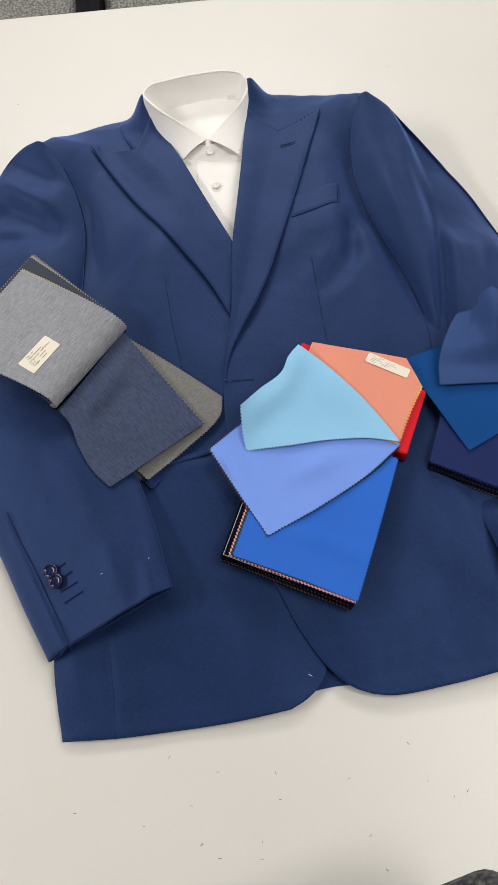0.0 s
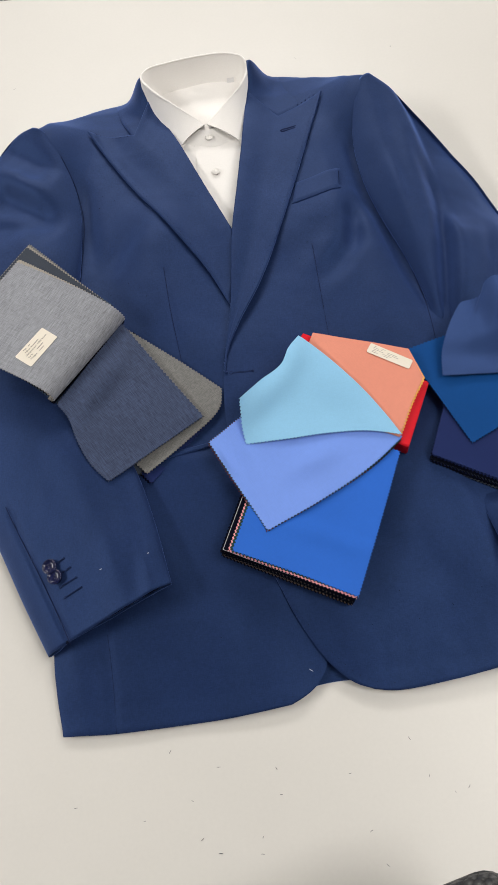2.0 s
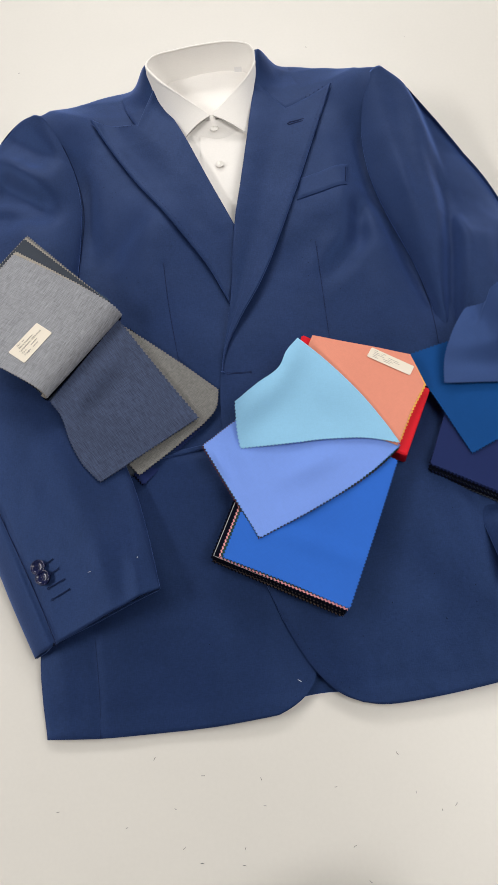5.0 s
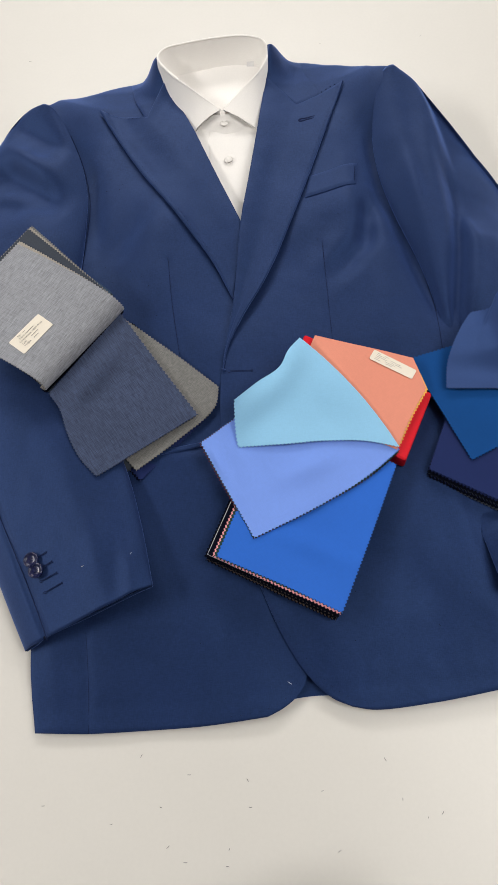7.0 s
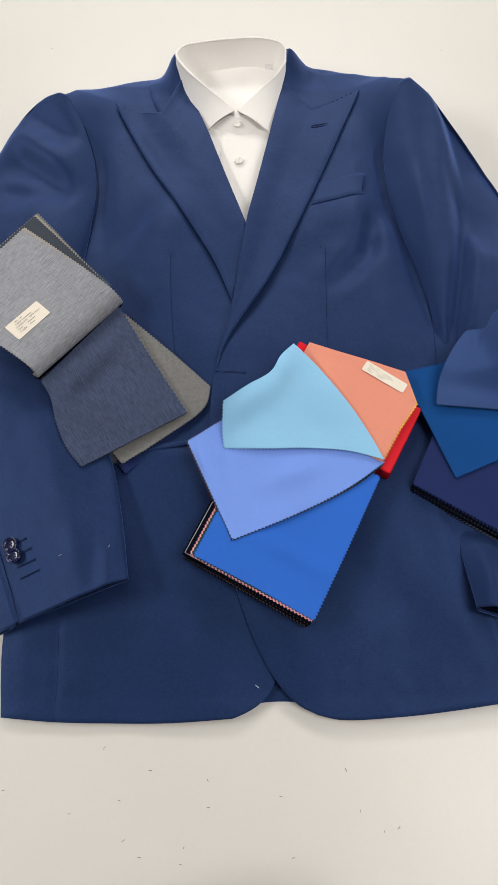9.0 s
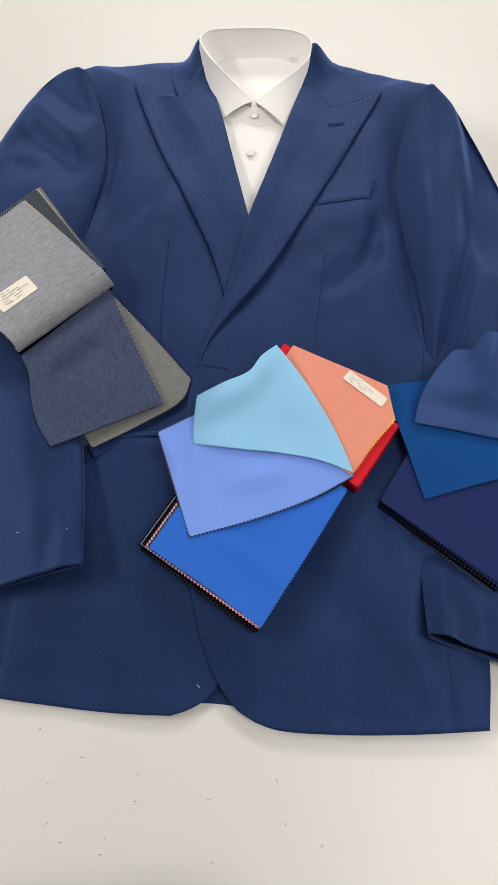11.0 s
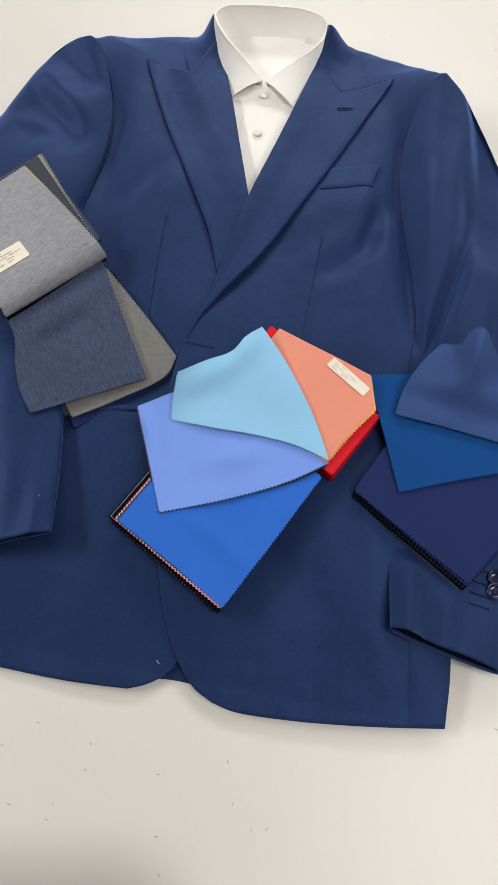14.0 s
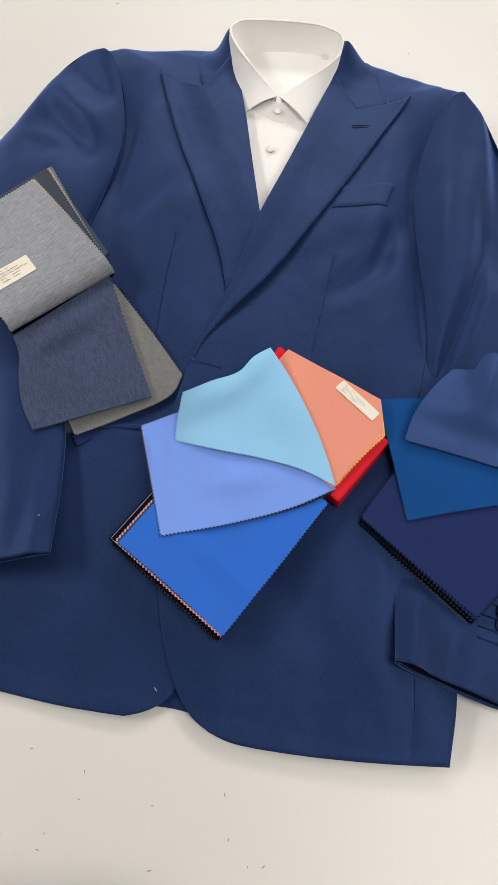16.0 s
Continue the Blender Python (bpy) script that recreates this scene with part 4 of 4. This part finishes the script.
def paper_label(quad, lines, parent, label):
    """A sticker with rounded corners and lines of illegible print."""
    a, b, c, d = [Vector(p) for p in quad]
    bm = bmesh.new()

    def at(u, v, lift):
        p = a.lerp(b, u).lerp(d.lerp(c, u), v)
        return (p.x, p.y, p.z + lift)

    w, h = (b - a).length, (d - a).length
    r = 0.0016
    ring = []
    for cx, cy, start in ((1 - r / w, 1 - r / h, 0), (r / w, 1 - r / h, 90), (r / w, r / h, 180), (1 - r / w, r / h, 270)):
        for k in range(5):
            t = radians(start + k * 22.5)
            ring.append((cx + r / w * math.cos(t), cy + r / h * math.sin(t)))
    lo = [bm.verts.new(at(u, v, 0)) for u, v in ring]
    hi = [bm.verts.new(at(u, v, 0.0003)) for u, v in ring]
    bm.faces.new(hi)
    bm.faces.new(lo[::-1])
    for k in range(len(ring)):
        m = (k + 1) % len(ring)
        bm.faces.new((lo[k], lo[m], hi[m], hi[k]))
    bmesh.ops.recalc_face_normals(bm, faces=bm.faces[:])
    sticker = part("label", bm, PAPER, parent, label, smooth=False)
    bm = bmesh.new()
    for v, spans in lines:
        for u0, u1 in spans:
            t = 0.015
            box = [bm.verts.new(at(u, w2, lift)) for lift in (0.00028, 0.00042) for u, w2 in ((u0, v - t), (u1, v - t), (u1, v + t), (u0, v + t))]
            for f in ((0, 1, 5, 4), (1, 2, 6, 5), (2, 3, 7, 6), (3, 0, 4, 7), (4, 5, 6, 7)):
                bm.faces.new([box[i] for i in f])
    part("print", bm, INK, sticker, "short lines of small grey print", smooth=False)
    return sticker


def lettering(quad, rows, parent, label):
    """Words set flat on a sticker, each row given by its start along the sticker, its height on it and its text."""
    a, b, c, d = [Vector(p) for p in quad]
    wide, tall = (b - a).length, (d - a).length
    bm = bmesh.new()
    for u, v, words in rows:
        curve = bpy.data.curves.new("words", "FONT")
        curve.body, curve.size, curve.space_character = words, 0.0028, 1.05
        ob = new("words", curve)
        me = bpy.data.meshes.new_from_object(ob.evaluated_get(bpy.context.evaluated_depsgraph_get()))
        for vert in me.vertices:
            f, g = u + vert.co.x / wide, v + vert.co.y / tall
            vert.co = a.lerp(b, f).lerp(d.lerp(c, f), g) + Vector((0, 0, 0.0005))
        bm.from_mesh(me)
        bpy.data.objects.remove(ob)
        bpy.data.curves.remove(curve)
        bpy.data.meshes.remove(me)
    bmesh.ops.solidify(bm, geom=bm.faces[:], thickness=0.0001)
    return part("print", bm, INK, parent, label, smooth=False)


def lay_on(ob, corners):
    """Corners of a sticker, just above the sheet that it is stuck to."""
    return [(x, y, sleeve_top(ob, x, y) + 0.0004) for x, y in corners]


LINES = [(0.83, ((0.10, 0.17), (0.27, 0.36))), (0.68, ((0.10, 0.22), (0.25, 0.31), (0.42, 0.66))), (0.53, ((0.10, 0.36), (0.44, 0.52), (0.55, 0.70))), (0.38, ((0.10, 0.19), (0.33, 0.56))), (0.23, ((0.10, 0.24), (0.36, 0.50)))]

# the bright book: salmon, aqua and blues on a red board
bright = thing("fabric_swatch_book", "swatch book of bright blue, aqua and salmon cloth on red board", "swatch book", "fabric swatch books on the jacket", (0.10, 0.36, 0.03))
bm = bmesh.new()
ra, rb, rc, rd = Vector((0.097, 0.4915, 0)), Vector((0.2165, 0.418, 0)), Vector((0.1805, 0.350, 0)), Vector((0.066, 0.418, 0))
for q, z in ((0.0, 0.040), (1.0, 0.058)):
    for p in (ra, rb, rc, rd):
        bm.verts.new((p.x, p.y, z + (0.016 if p in (ra, rd) else 0.002) * q))
v = bm.verts[:]
for f in ((3, 2, 1, 0), (4, 5, 6, 7), (0, 1, 5, 4), (1, 2, 6, 5), (2, 3, 7, 6), (3, 0, 4, 7)):
    bm.faces.new([v[k] for k in f])
bmesh.ops.recalc_face_normals(bm, faces=bm.faces[:])
bmesh.ops.bevel(bm, geom=bm.edges[:], offset=0.0012, segments=2, affect="EDGES")
part("cover_board", bm, RED, bright, "glossy red cardboard cover", smooth=False)
quad = [(-0.0190, 0.2750, 0.0055), (0.0980, 0.2088, 0.0), (0.166, 0.342, 0.002), (0.046, 0.409, 0.002)]
edge_stack(13, quad, 0.036, 0.0505, [INKNAVY, COCOA, INKNAVY, INKNAVY, INKNAVY, CHAR, INKNAVY, INKNAVY, INKNAVY, COCOA, INKNAVY, INKNAVY, INKNAVY], bright, (0.002, 0.001), 0.0014, 4)
for mat, ax, ay, bx, by, dz, teeth, label in ((LINT_W, -0.0152, 0.2750, 0.1005, 0.2110, 0.0, "", "white backing sheet"), (INKNAVY, -0.0145, 0.2748, 0.1005, 0.2105, 0.0012, "", ""),
                                              (PINK, -0.0108, 0.2722, 0.1022, 0.2104, 0.0026, "snwe", "pink cloth"), (GREEN, -0.0092, 0.2722, 0.1035, 0.2118, 0.0032, "snwe", "dark green cloth")):
    a, c, e = (ax, ay, 0.0590 + dz), (ax + 0.0695, ay + 0.1405, 0.0535 + dz), (bx, by, 0.0518 + dz * 0.6)
    swatch("cloth_sheet", [a, e], [c, (0.169, 0.346, 0.0530 + dz)], [a, c], [e, (0.169, 0.346, 0.0530 + dz)], mat, bright, label, 0.0008 if teeth else 0.0004, sides=teeth, wave=0.0002, seed=90)
swatch("cloth_sheet", [(-0.0065, 0.2705, 0.0655), (0.05, 0.2415, 0.0600), (0.104, 0.211, 0.0566)], [(0.063, 0.412, 0.0600), (0.172, 0.3475, 0.0590)], [(-0.0065, 0.2705, 0.0655), (0.03, 0.345, 0.0610), (0.063, 0.412, 0.0600)],
       [(0.104, 0.211, 0.0566), (0.139, 0.280, 0.0578), (0.172, 0.3475, 0.0590)], ROYAL, bright, "royal blue cloth", 0.001, bumps=((0.09, 0.27, 0.0022, 0.05, 0.010, -0.5), (0.05, 0.285, 0.0012, 0.05, 0.012, -0.4)), wave=0.0011, seed=2)
SWELL = ((0.025, 0.36, 0.003, 0.012, 0.05, 0.3), (0.09, 0.35, 0.004, 0.03, 0.012, 0.35), (0.001, 0.362, 0.003, 0.004, 0.016, 0.4), (0.07, 0.325, -0.0015, 0.03, 0.014, 0.5))
for k, (mat, dx, dz) in enumerate(((MAROON, -0.0016, -0.0018), (GREEN, -0.0008, -0.0011))):
    swatch("cloth_sheet", [(0.030 + dx, 0.2845 + dx * 0.4, 0.0650 + dz), (0.098, 0.3132 + dx * 0.2, 0.063 + dz), (0.145, 0.3375 + dx * 0.6, 0.062 + dz), (0.175, 0.358, 0.0635 + dz)],
           [(-0.016 + dx, 0.3855, 0.067 + dz), (0.019, 0.4055, 0.072 + dz), None, (0.09, 0.402, 0.068 + dz), (0.168, 0.371, 0.064 + dz)],
           [(0.030 + dx, 0.2845 + dx * 0.4, 0.0650 + dz), (0.0 + dx, 0.350, 0.064 + dz), (-0.016 + dx, 0.3855, 0.067 + dz)], [(0.175, 0.358, 0.0635 + dz), (0.168, 0.371, 0.064 + dz)], mat, bright, thick=0.0004, bumps=SWELL, sides="swn", wave=0.0012, seed=20)
swatch("cloth_sheet", [(0.030, 0.2845, 0.0655), (0.098, 0.313, 0.0635), (0.145, 0.338, 0.0625), (0.176, 0.360, 0.064)], [(-0.016, 0.385, 0.0675), (0.019, 0.404, 0.0735), None, (0.09, 0.402, 0.069), (0.168, 0.371, 0.0645)],
       [(0.030, 0.2845, 0.0655), (0.0, 0.350, 0.0645), (-0.016, 0.385, 0.0675)], [(0.176, 0.360, 0.064), (0.168, 0.371, 0.0645)], PERI, bright, "periwinkle blue cloth", 0.0007,
       bumps=SWELL, sides="swn", wave=0.0012, seed=20)
swatch("cloth_sheet", [(0.177, 0.3635, 0.0637), (0.1935, 0.3925, 0.0655), (0.212, 0.4195, 0.066)], [(0.075, 0.425, 0.068), (0.106, 0.484, 0.077)], [(0.177, 0.3635, 0.0637), (0.12, 0.39, 0.066), (0.075, 0.425, 0.068)],
       [(0.212, 0.4195, 0.066), (0.2025, 0.453, 0.070), None, (0.157, 0.468, 0.0745), (0.106, 0.484, 0.077)], YELLOW, bright, "yellow cloth edge", 0.0006, sides="s", seed=30)
SALMON_SHEET = swatch("cloth_sheet", [(0.1735, 0.3595, 0.0645), (0.1925, 0.3935, 0.0665), (0.2105, 0.4205, 0.067)], [(0.075, 0.425, 0.069), (0.107, 0.485, 0.078)], [(0.1735, 0.3595, 0.0645), (0.12, 0.39, 0.067), (0.075, 0.425, 0.069)],
       [(0.2105, 0.4205, 0.067), (0.202, 0.454, 0.071), None, (0.157, 0.469, 0.0755), (0.107, 0.485, 0.078)], SALMON, bright, "salmon pink cloth", 0.0007, bumps=((0.128, 0.438, 0.007, 0.018, 0.06, 0.55),), sides="s", seed=30)
AQ0 = (0.022, 0.413, 0.098)
swatch("cloth_sheet", [(0.021, 0.374, 0.0725), (0.064, 0.373, 0.0725), (0.104, 0.3735, 0.0705), (0.144, 0.370, 0.0685), (0.1755, 0.361, 0.0678)],
       [AQ0, (0.047, 0.433, 0.094), (0.069, 0.447, 0.090), (0.078, 0.462, 0.092), (0.091, 0.478, 0.089)],
       [(0.021, 0.374, 0.0725), (0.020, 0.388, 0.080), AQ0], [(0.1755, 0.361, 0.0678), (0.164, 0.384, 0.0715), (0.146, 0.413, 0.0775), (0.115, 0.453, 0.0865), (0.091, 0.478, 0.089)],
       AQUA, bright, "pale aqua blue cloth folded back with a soft hump", 0.0007, bumps=((0.078, 0.45, 0.006, 0.012, 0.028, -0.5), (0.055, 0.405, -0.004, 0.03, 0.02, 0.3), (0.045, 0.415, 0.003, 0.010, 0.03, -0.9), (0.11, 0.40, -0.002, 0.02, 0.03, 0.6)), sides="sw", wave=0.0012, seed=40)
paper_label(lay_on(SALMON_SHEET, ((0.158, 0.4560), (0.1975, 0.4310), (0.2035, 0.4400), (0.1645, 0.4650))), LINES, bright, "cream paper label with small print")

# the grey book, half of its sheets folded over
grey = thing("fabric_swatch_book", "swatch book of grey and slate suiting with sheets rolled over", "swatch book", "fabric swatch books on the jacket", (-0.10, 0.48, 0.04))
edge_stack(5, [(-0.096, 0.372, 0.0), (-0.002, 0.442, -0.002), (-0.09, 0.543, 0.006), (-0.165, 0.46, 0.010)], 0.037, 0.041, [INKNAVY, CHAR, INKNAVY], grey, (0.002, 0.001), 0.0014, 12)
edge_stack(2, [(-0.084, 0.362, 0.0), (-0.012, 0.425, 0.0), (-0.09, 0.535, 0.006), (-0.150, 0.450, 0.010)], 0.0345, 0.0362, [INKNAVY, INDIGO], grey, (0.001, 0.001), 0.001, 13)
swatch("cloth_sheet", [(-0.085, 0.371, 0.0430), (-0.04, 0.402, 0.0425), (-0.002, 0.434, 0.0420), (0.0035, 0.4575, 0.0425)], [(-0.165, 0.462, 0.060), (-0.092, 0.543, 0.0555)], [(-0.085, 0.371, 0.0430), (-0.125, 0.42, 0.052), (-0.165, 0.462, 0.060)],
       [(0.0035, 0.4575, 0.0425), (-0.038, 0.496, 0.0485), (-0.092, 0.543, 0.0555)], TAUPE, grey, "taupe grey cloth", 0.0012, seed=51)
swatch("cloth_sheet", [(-0.122, 0.363, 0.0575), (-0.071, 0.394, 0.052), (-0.019, 0.425, 0.0475)], [(-0.168, 0.452, 0.074), (-0.096, 0.547, 0.064)], [(-0.122, 0.363, 0.0575), (-0.139, 0.384, 0.060), (-0.151, 0.411, 0.065), (-0.158, 0.436, 0.068), (-0.168, 0.452, 0.074)],
       [(-0.019, 0.425, 0.0475), (-0.057, 0.484, 0.0555), (-0.096, 0.547, 0.064)], SLATE, grey, "slate blue slubbed cloth", 0.0012, bumps=((-0.12, 0.475, 0.006, 0.04, 0.012, 0.9), (-0.115, 0.455, -0.003, 0.04, 0.010, 0.9), (-0.10, 0.415, 0.0015, 0.03, 0.02, 0.9)), seed=52)


def rolled(mat, out, back, label, seed, z_lift=0.0, swing=0.0):
    """A sheet that comes up out of the binding, rolls over and lies back."""
    along = Vector((-0.0781, -0.0945, 0.0)).normalized()
    away = Vector((-0.811, 0.585, 0))
    start, width = Vector((-0.0935, 0.5510, 0)), 0.122
    prof = [(-0.007 + out, 0.057), (0.0005 + out, 0.062), (0.0030 + out, 0.070), (-0.001, 0.0785), (-0.010, 0.0845), (-0.024, 0.0885), (-0.045, 0.0915), (-0.085, 0.0930), (-0.135 - back, 0.0925)]
    nu, nv = 2 * round(width / 0.0036), 2 * round(0.165 / 0.0036)
    line = spline([(-d, z) for d, z in prof], nv)
    g = np.zeros((nv + 1, nu + 1, 3))
    for r in range(nv + 1):
        for q in range(nu + 1):
            f = q / nu
            p = start + along * width * f + away * float(line[r, 0])
            if swing:
                far = max(0.0, float(line[r, 0])) / 0.135
                p = p - along * 0.14 * math.sin(radians(swing)) * far ** 1.2
            lift = float(line[r, 1]) + z_lift + 0.012 * f * (1 - r / nv) ** 1.5
            g[r, q] = (p.x, p.y, lift + 0.0012 * noise.noise((p.x * 22 + seed, p.y * 22, 1.0)))
    return slab("cloth_sheet", pinked(g, 0.0012, "nwe"), 0.0012, mat, grey, label, soft=False)


rolled(TAUPE, -0.005, 0.008, "taupe cloth with pale fringe", 4.0, -0.0060, 11.5)
rolled(BEIGE, -0.0045, 0.007, "beige cloth edge", 4.0, -0.0048, 10.4)
rolled(CHAR, -0.004, 0.006, "charcoal cloth", 3.0, -0.0034, 9.2)
rolled(INKNAVY, -0.003, 0.004, "midnight cloth", 5.0, -0.0085, 4.0)
rolled(BEIGE, -0.0025, 0.0015, "beige cloth edge", 2.0, -0.0014, 1.8)
GREY_SHEET = rolled(GREY, 0.0, 0.0, "light grey slubbed cloth", 2.0)
edge_stack(4, [(-0.262, 0.553, 0.0), (-0.172, 0.46, 0.0), (-0.106, 0.574, 0.0), (-0.160, 0.628, 0.0)], 0.056, 0.062, [SEA, INKNAVY, CHAR, SEA], grey, (0, 0), 0.001, 15)
tag = lay_on(GREY_SHEET, ((-0.187, 0.488), (-0.159, 0.521), (-0.175, 0.535), (-0.204, 0.503)))
sticker = paper_label(tag, [(0.86, ((0.40, 0.47),)), (0.715, ((0.50, 0.69),)), (0.40, ((0.46, 0.68),)), (0.245, ((0.46, 0.62),))], grey, "cream paper label with small print")
lettering(tag, [(0.24, 0.83, "No:"), (0.22, 0.68, "Fabric No:"), (0.16, 0.53, "Composition:  100% Wool"), (0.16, 0.37, "Yarn:"), (0.16, 0.22, "Weight:")], sticker, "small grey lettering")

# the dark blue book on the far sleeve
dark = thing("fabric_swatch_book", "swatch book of deep blue and indigo cloth, top sheet humped", "swatch book", "fabric swatch books on the jacket", (0.30, 0.40, 0.03))
edge_stack(12, [(0.2012, 0.3395, 0.0), (0.3112, 0.2688, 0.0), (0.385, 0.372, 0.0), (0.262, 0.455, 0.002)], 0.036, 0.0468, [INKNAVY, CHAR, INKNAVY, INKNAVY, INKNAVY, INDIGO], dark, (0.002, 0.002), 0.0014, 21)
swatch("cloth_sheet", [(0.2025, 0.3425, 0.0505), (0.257, 0.3085, 0.0500), (0.3145, 0.2735, 0.0495)], [(0.262, 0.462, 0.054), (0.388, 0.380, 0.052)], [(0.2025, 0.3425, 0.0505), (0.222, 0.383, 0.052), (0.262, 0.462, 0.054)], [(0.3145, 0.2735, 0.0495), (0.342, 0.315, 0.0505), (0.388, 0.380, 0.052)],
       INDIGO, dark, "indigo cloth", 0.001, seed=61)
swatch("cloth_sheet", [(0.244, 0.346, 0.0535), (0.283, 0.362, 0.0545), (0.334, 0.381, 0.055), (0.385, 0.400, 0.054)], [(0.198, 0.459, 0.060), (0.242, 0.469, 0.060), (0.30, 0.48, 0.062), (0.37, 0.49, 0.060)],
       [(0.244, 0.346, 0.0535), (0.219, 0.409, 0.058), (0.198, 0.459, 0.060)], [(0.385, 0.400, 0.054), (0.378, 0.45, 0.058), (0.37, 0.49, 0.060)], TEAL, dark, "deep ocean blue cloth", 0.0008, seed=62)
swatch("cloth_sheet", [(0.2295, 0.4195, 0.0655), (0.275, 0.415, 0.0640), (0.329, 0.408, 0.0625), (0.385, 0.40, 0.062)],
       [(0.263, 0.493, 0.082), (0.274, 0.4945, 0.084), (0.2825, 0.494, 0.088), (0.286, 0.4995, 0.102), (0.292, 0.499, 0.109), (0.300, 0.496, 0.107), (0.312, 0.487, 0.096), (0.335, 0.478, 0.084), (0.38, 0.46, 0.075)],
       [(0.2295, 0.4195, 0.0655), (0.234, 0.444, 0.071), (0.242, 0.4625, 0.077), (0.252, 0.479, 0.080), (0.263, 0.493, 0.082)], [(0.385, 0.40, 0.062), (0.388, 0.43, 0.068), (0.38, 0.46, 0.075)], DENIM, dark, "mid blue cloth with a standing fold", 0.0008,
       bumps=((0.294, 0.474, 0.014, 0.0085, 0.024, -0.15), (0.277, 0.478, -0.005, 0.007, 0.02, 0.1), (0.318, 0.474, -0.005, 0.010, 0.02, -0.2), (0.30, 0.432, -0.007, 0.05, 0.010, -0.15), (0.28, 0.447, 0.003, 0.04, 0.010, -0.1)), seed=63)

# a further book past the sleeve, mostly hidden
brown = thing("fabric_swatch_book", "swatch book of sea blue and brown cloth with a white label", "swatch book", "fabric swatch books on the jacket", (0.36, 0.52, 0.03))
for k, (mat, dy) in enumerate(((COCOA, 0.0), (SEA, 0.022))):
    swatch("cloth_sheet", [(0.315, 0.480 + dy, 0.052 - 0.004 * k), (0.40, 0.53 + dy, 0.048 - 0.004 * k)], [(0.305, 0.508 + dy, 0.050 - 0.004 * k), (0.385, 0.585 + dy, 0.046 - 0.004 * k)],
           [(0.315, 0.480 + dy, 0.052 - 0.004 * k), (0.305, 0.508 + dy, 0.050 - 0.004 * k)], [(0.40, 0.53 + dy, 0.048 - 0.004 * k), (0.385, 0.585 + dy, 0.046 - 0.004 * k)], mat, brown, seed=70 + k)
paper_label([(0.322, 0.487, 0.0525), (0.345, 0.4995, 0.0515), (0.341, 0.5085, 0.0515), (0.318, 0.496, 0.0525)], LINES, brown, "white paper label")

# ---- lint ----
def lint(name, spots, mat, label, size, seed, on_cloth=False, on=None):
    rng = random.Random(seed)
    verts, faces = [], []
    for x, y in spots:
        z = (surface(x, y) + 0.0046 * (x > 0.055) if on_cloth else 0.0) + 0.0005
        z = sleeve_top(on, x, y) + 0.0004 if on else z
        a, ln, bend = rng.uniform(0, math.pi), size * rng.uniform(0.6, 1.2), rng.uniform(-0.4, 0.4)
        k = len(verts)
        for i in range(5):
            t = i / 4 - 0.5
            cx = x + ln * t * math.cos(a) - bend * ln * (t * t) * math.sin(a)
            cy = y + ln * t * math.sin(a) + bend * ln * (t * t) * math.cos(a)
            r = 0.0002 * (1.2 - abs(t))
            for j in range(4):
                b = j * math.pi / 2
                verts.append((cx - math.sin(a) * r * math.cos(b), cy + math.cos(a) * r * math.cos(b), z + r * math.sin(b)))
        for i in range(4):
            for j in range(4):
                m = (j + 1) % 4
                faces.append((k + i * 4 + j, k + i * 4 + m, k + i * 4 + 4 + m, k + i * 4 + 4 + j))
        faces += [(k + 3, k + 2, k + 1, k), (k + 16, k + 17, k + 18, k + 19)]
    return tagged(put(name, verts, faces, mat), label, "lint", kind="stuff")


lint("lint_on_table", [(0.005, 0.079), (-0.017, 0.012), (0.071, 0.066), (0.130, 0.088), (0.141, 0.055), (0.161, 0.039), (0.174, 0.042), (0.081, 0.018), (0.165, 0.988), (-0.075, 0.062), (-0.048, 0.087), (0.006, 0.057),
                       (-0.069, 0.030), (-0.054, 0.017), (-0.015, 0.025), (-0.120, 0.051), (-0.183, 0.070), (-0.092, 0.106), (0.30, 0.98), (-0.24, 1.02), (0.09, -0.01), (0.36, 0.16)], LINT, "scattered short dark fibres on the table", 0.0030, 5)
lint("lint_on_jacket", [(0.0505, 0.159), (-0.052, 0.806), (0.065, 0.768), (-0.088, 0.33)], LINT_W, "few white fibres on the navy cloth", 0.004, 6, True)
lint("lint_on_sleeve", [(-0.087, 0.282), (-0.135, 0.275)], LINT_W, "few white fibres on the navy sleeve", 0.003, 7, on=SLEEVE_L)
rng = random.Random(17)
SPECKS = [(rng.uniform(-0.13, 0.24), rng.uniform(0.17, 0.36)) for k in range(16)] + [(rng.uniform(-0.12, -0.06), rng.uniform(0.52, 0.80)) for k in range(8)] + [(rng.uniform(0.10, 0.19), rng.uniform(0.50, 0.66)) for k in range(6)]
lint("specks_on_jacket", [(-0.101, 0.73), (-0.06, 0.55), (-0.075, 0.60), (0.07, 0.32), (0.12, 0.235), (-0.11, 0.60), (-0.088, 0.61), (0.19, 0.24), (0.16, 0.19), (-0.03, 0.20), (0.02, 0.25), (0.218, 0.30), (0.115, 0.58), (-0.03, 0.47)] + SPECKS, LINT_D, "tiny dark specks of fluff on the navy cloth", 0.0018, 9, True)
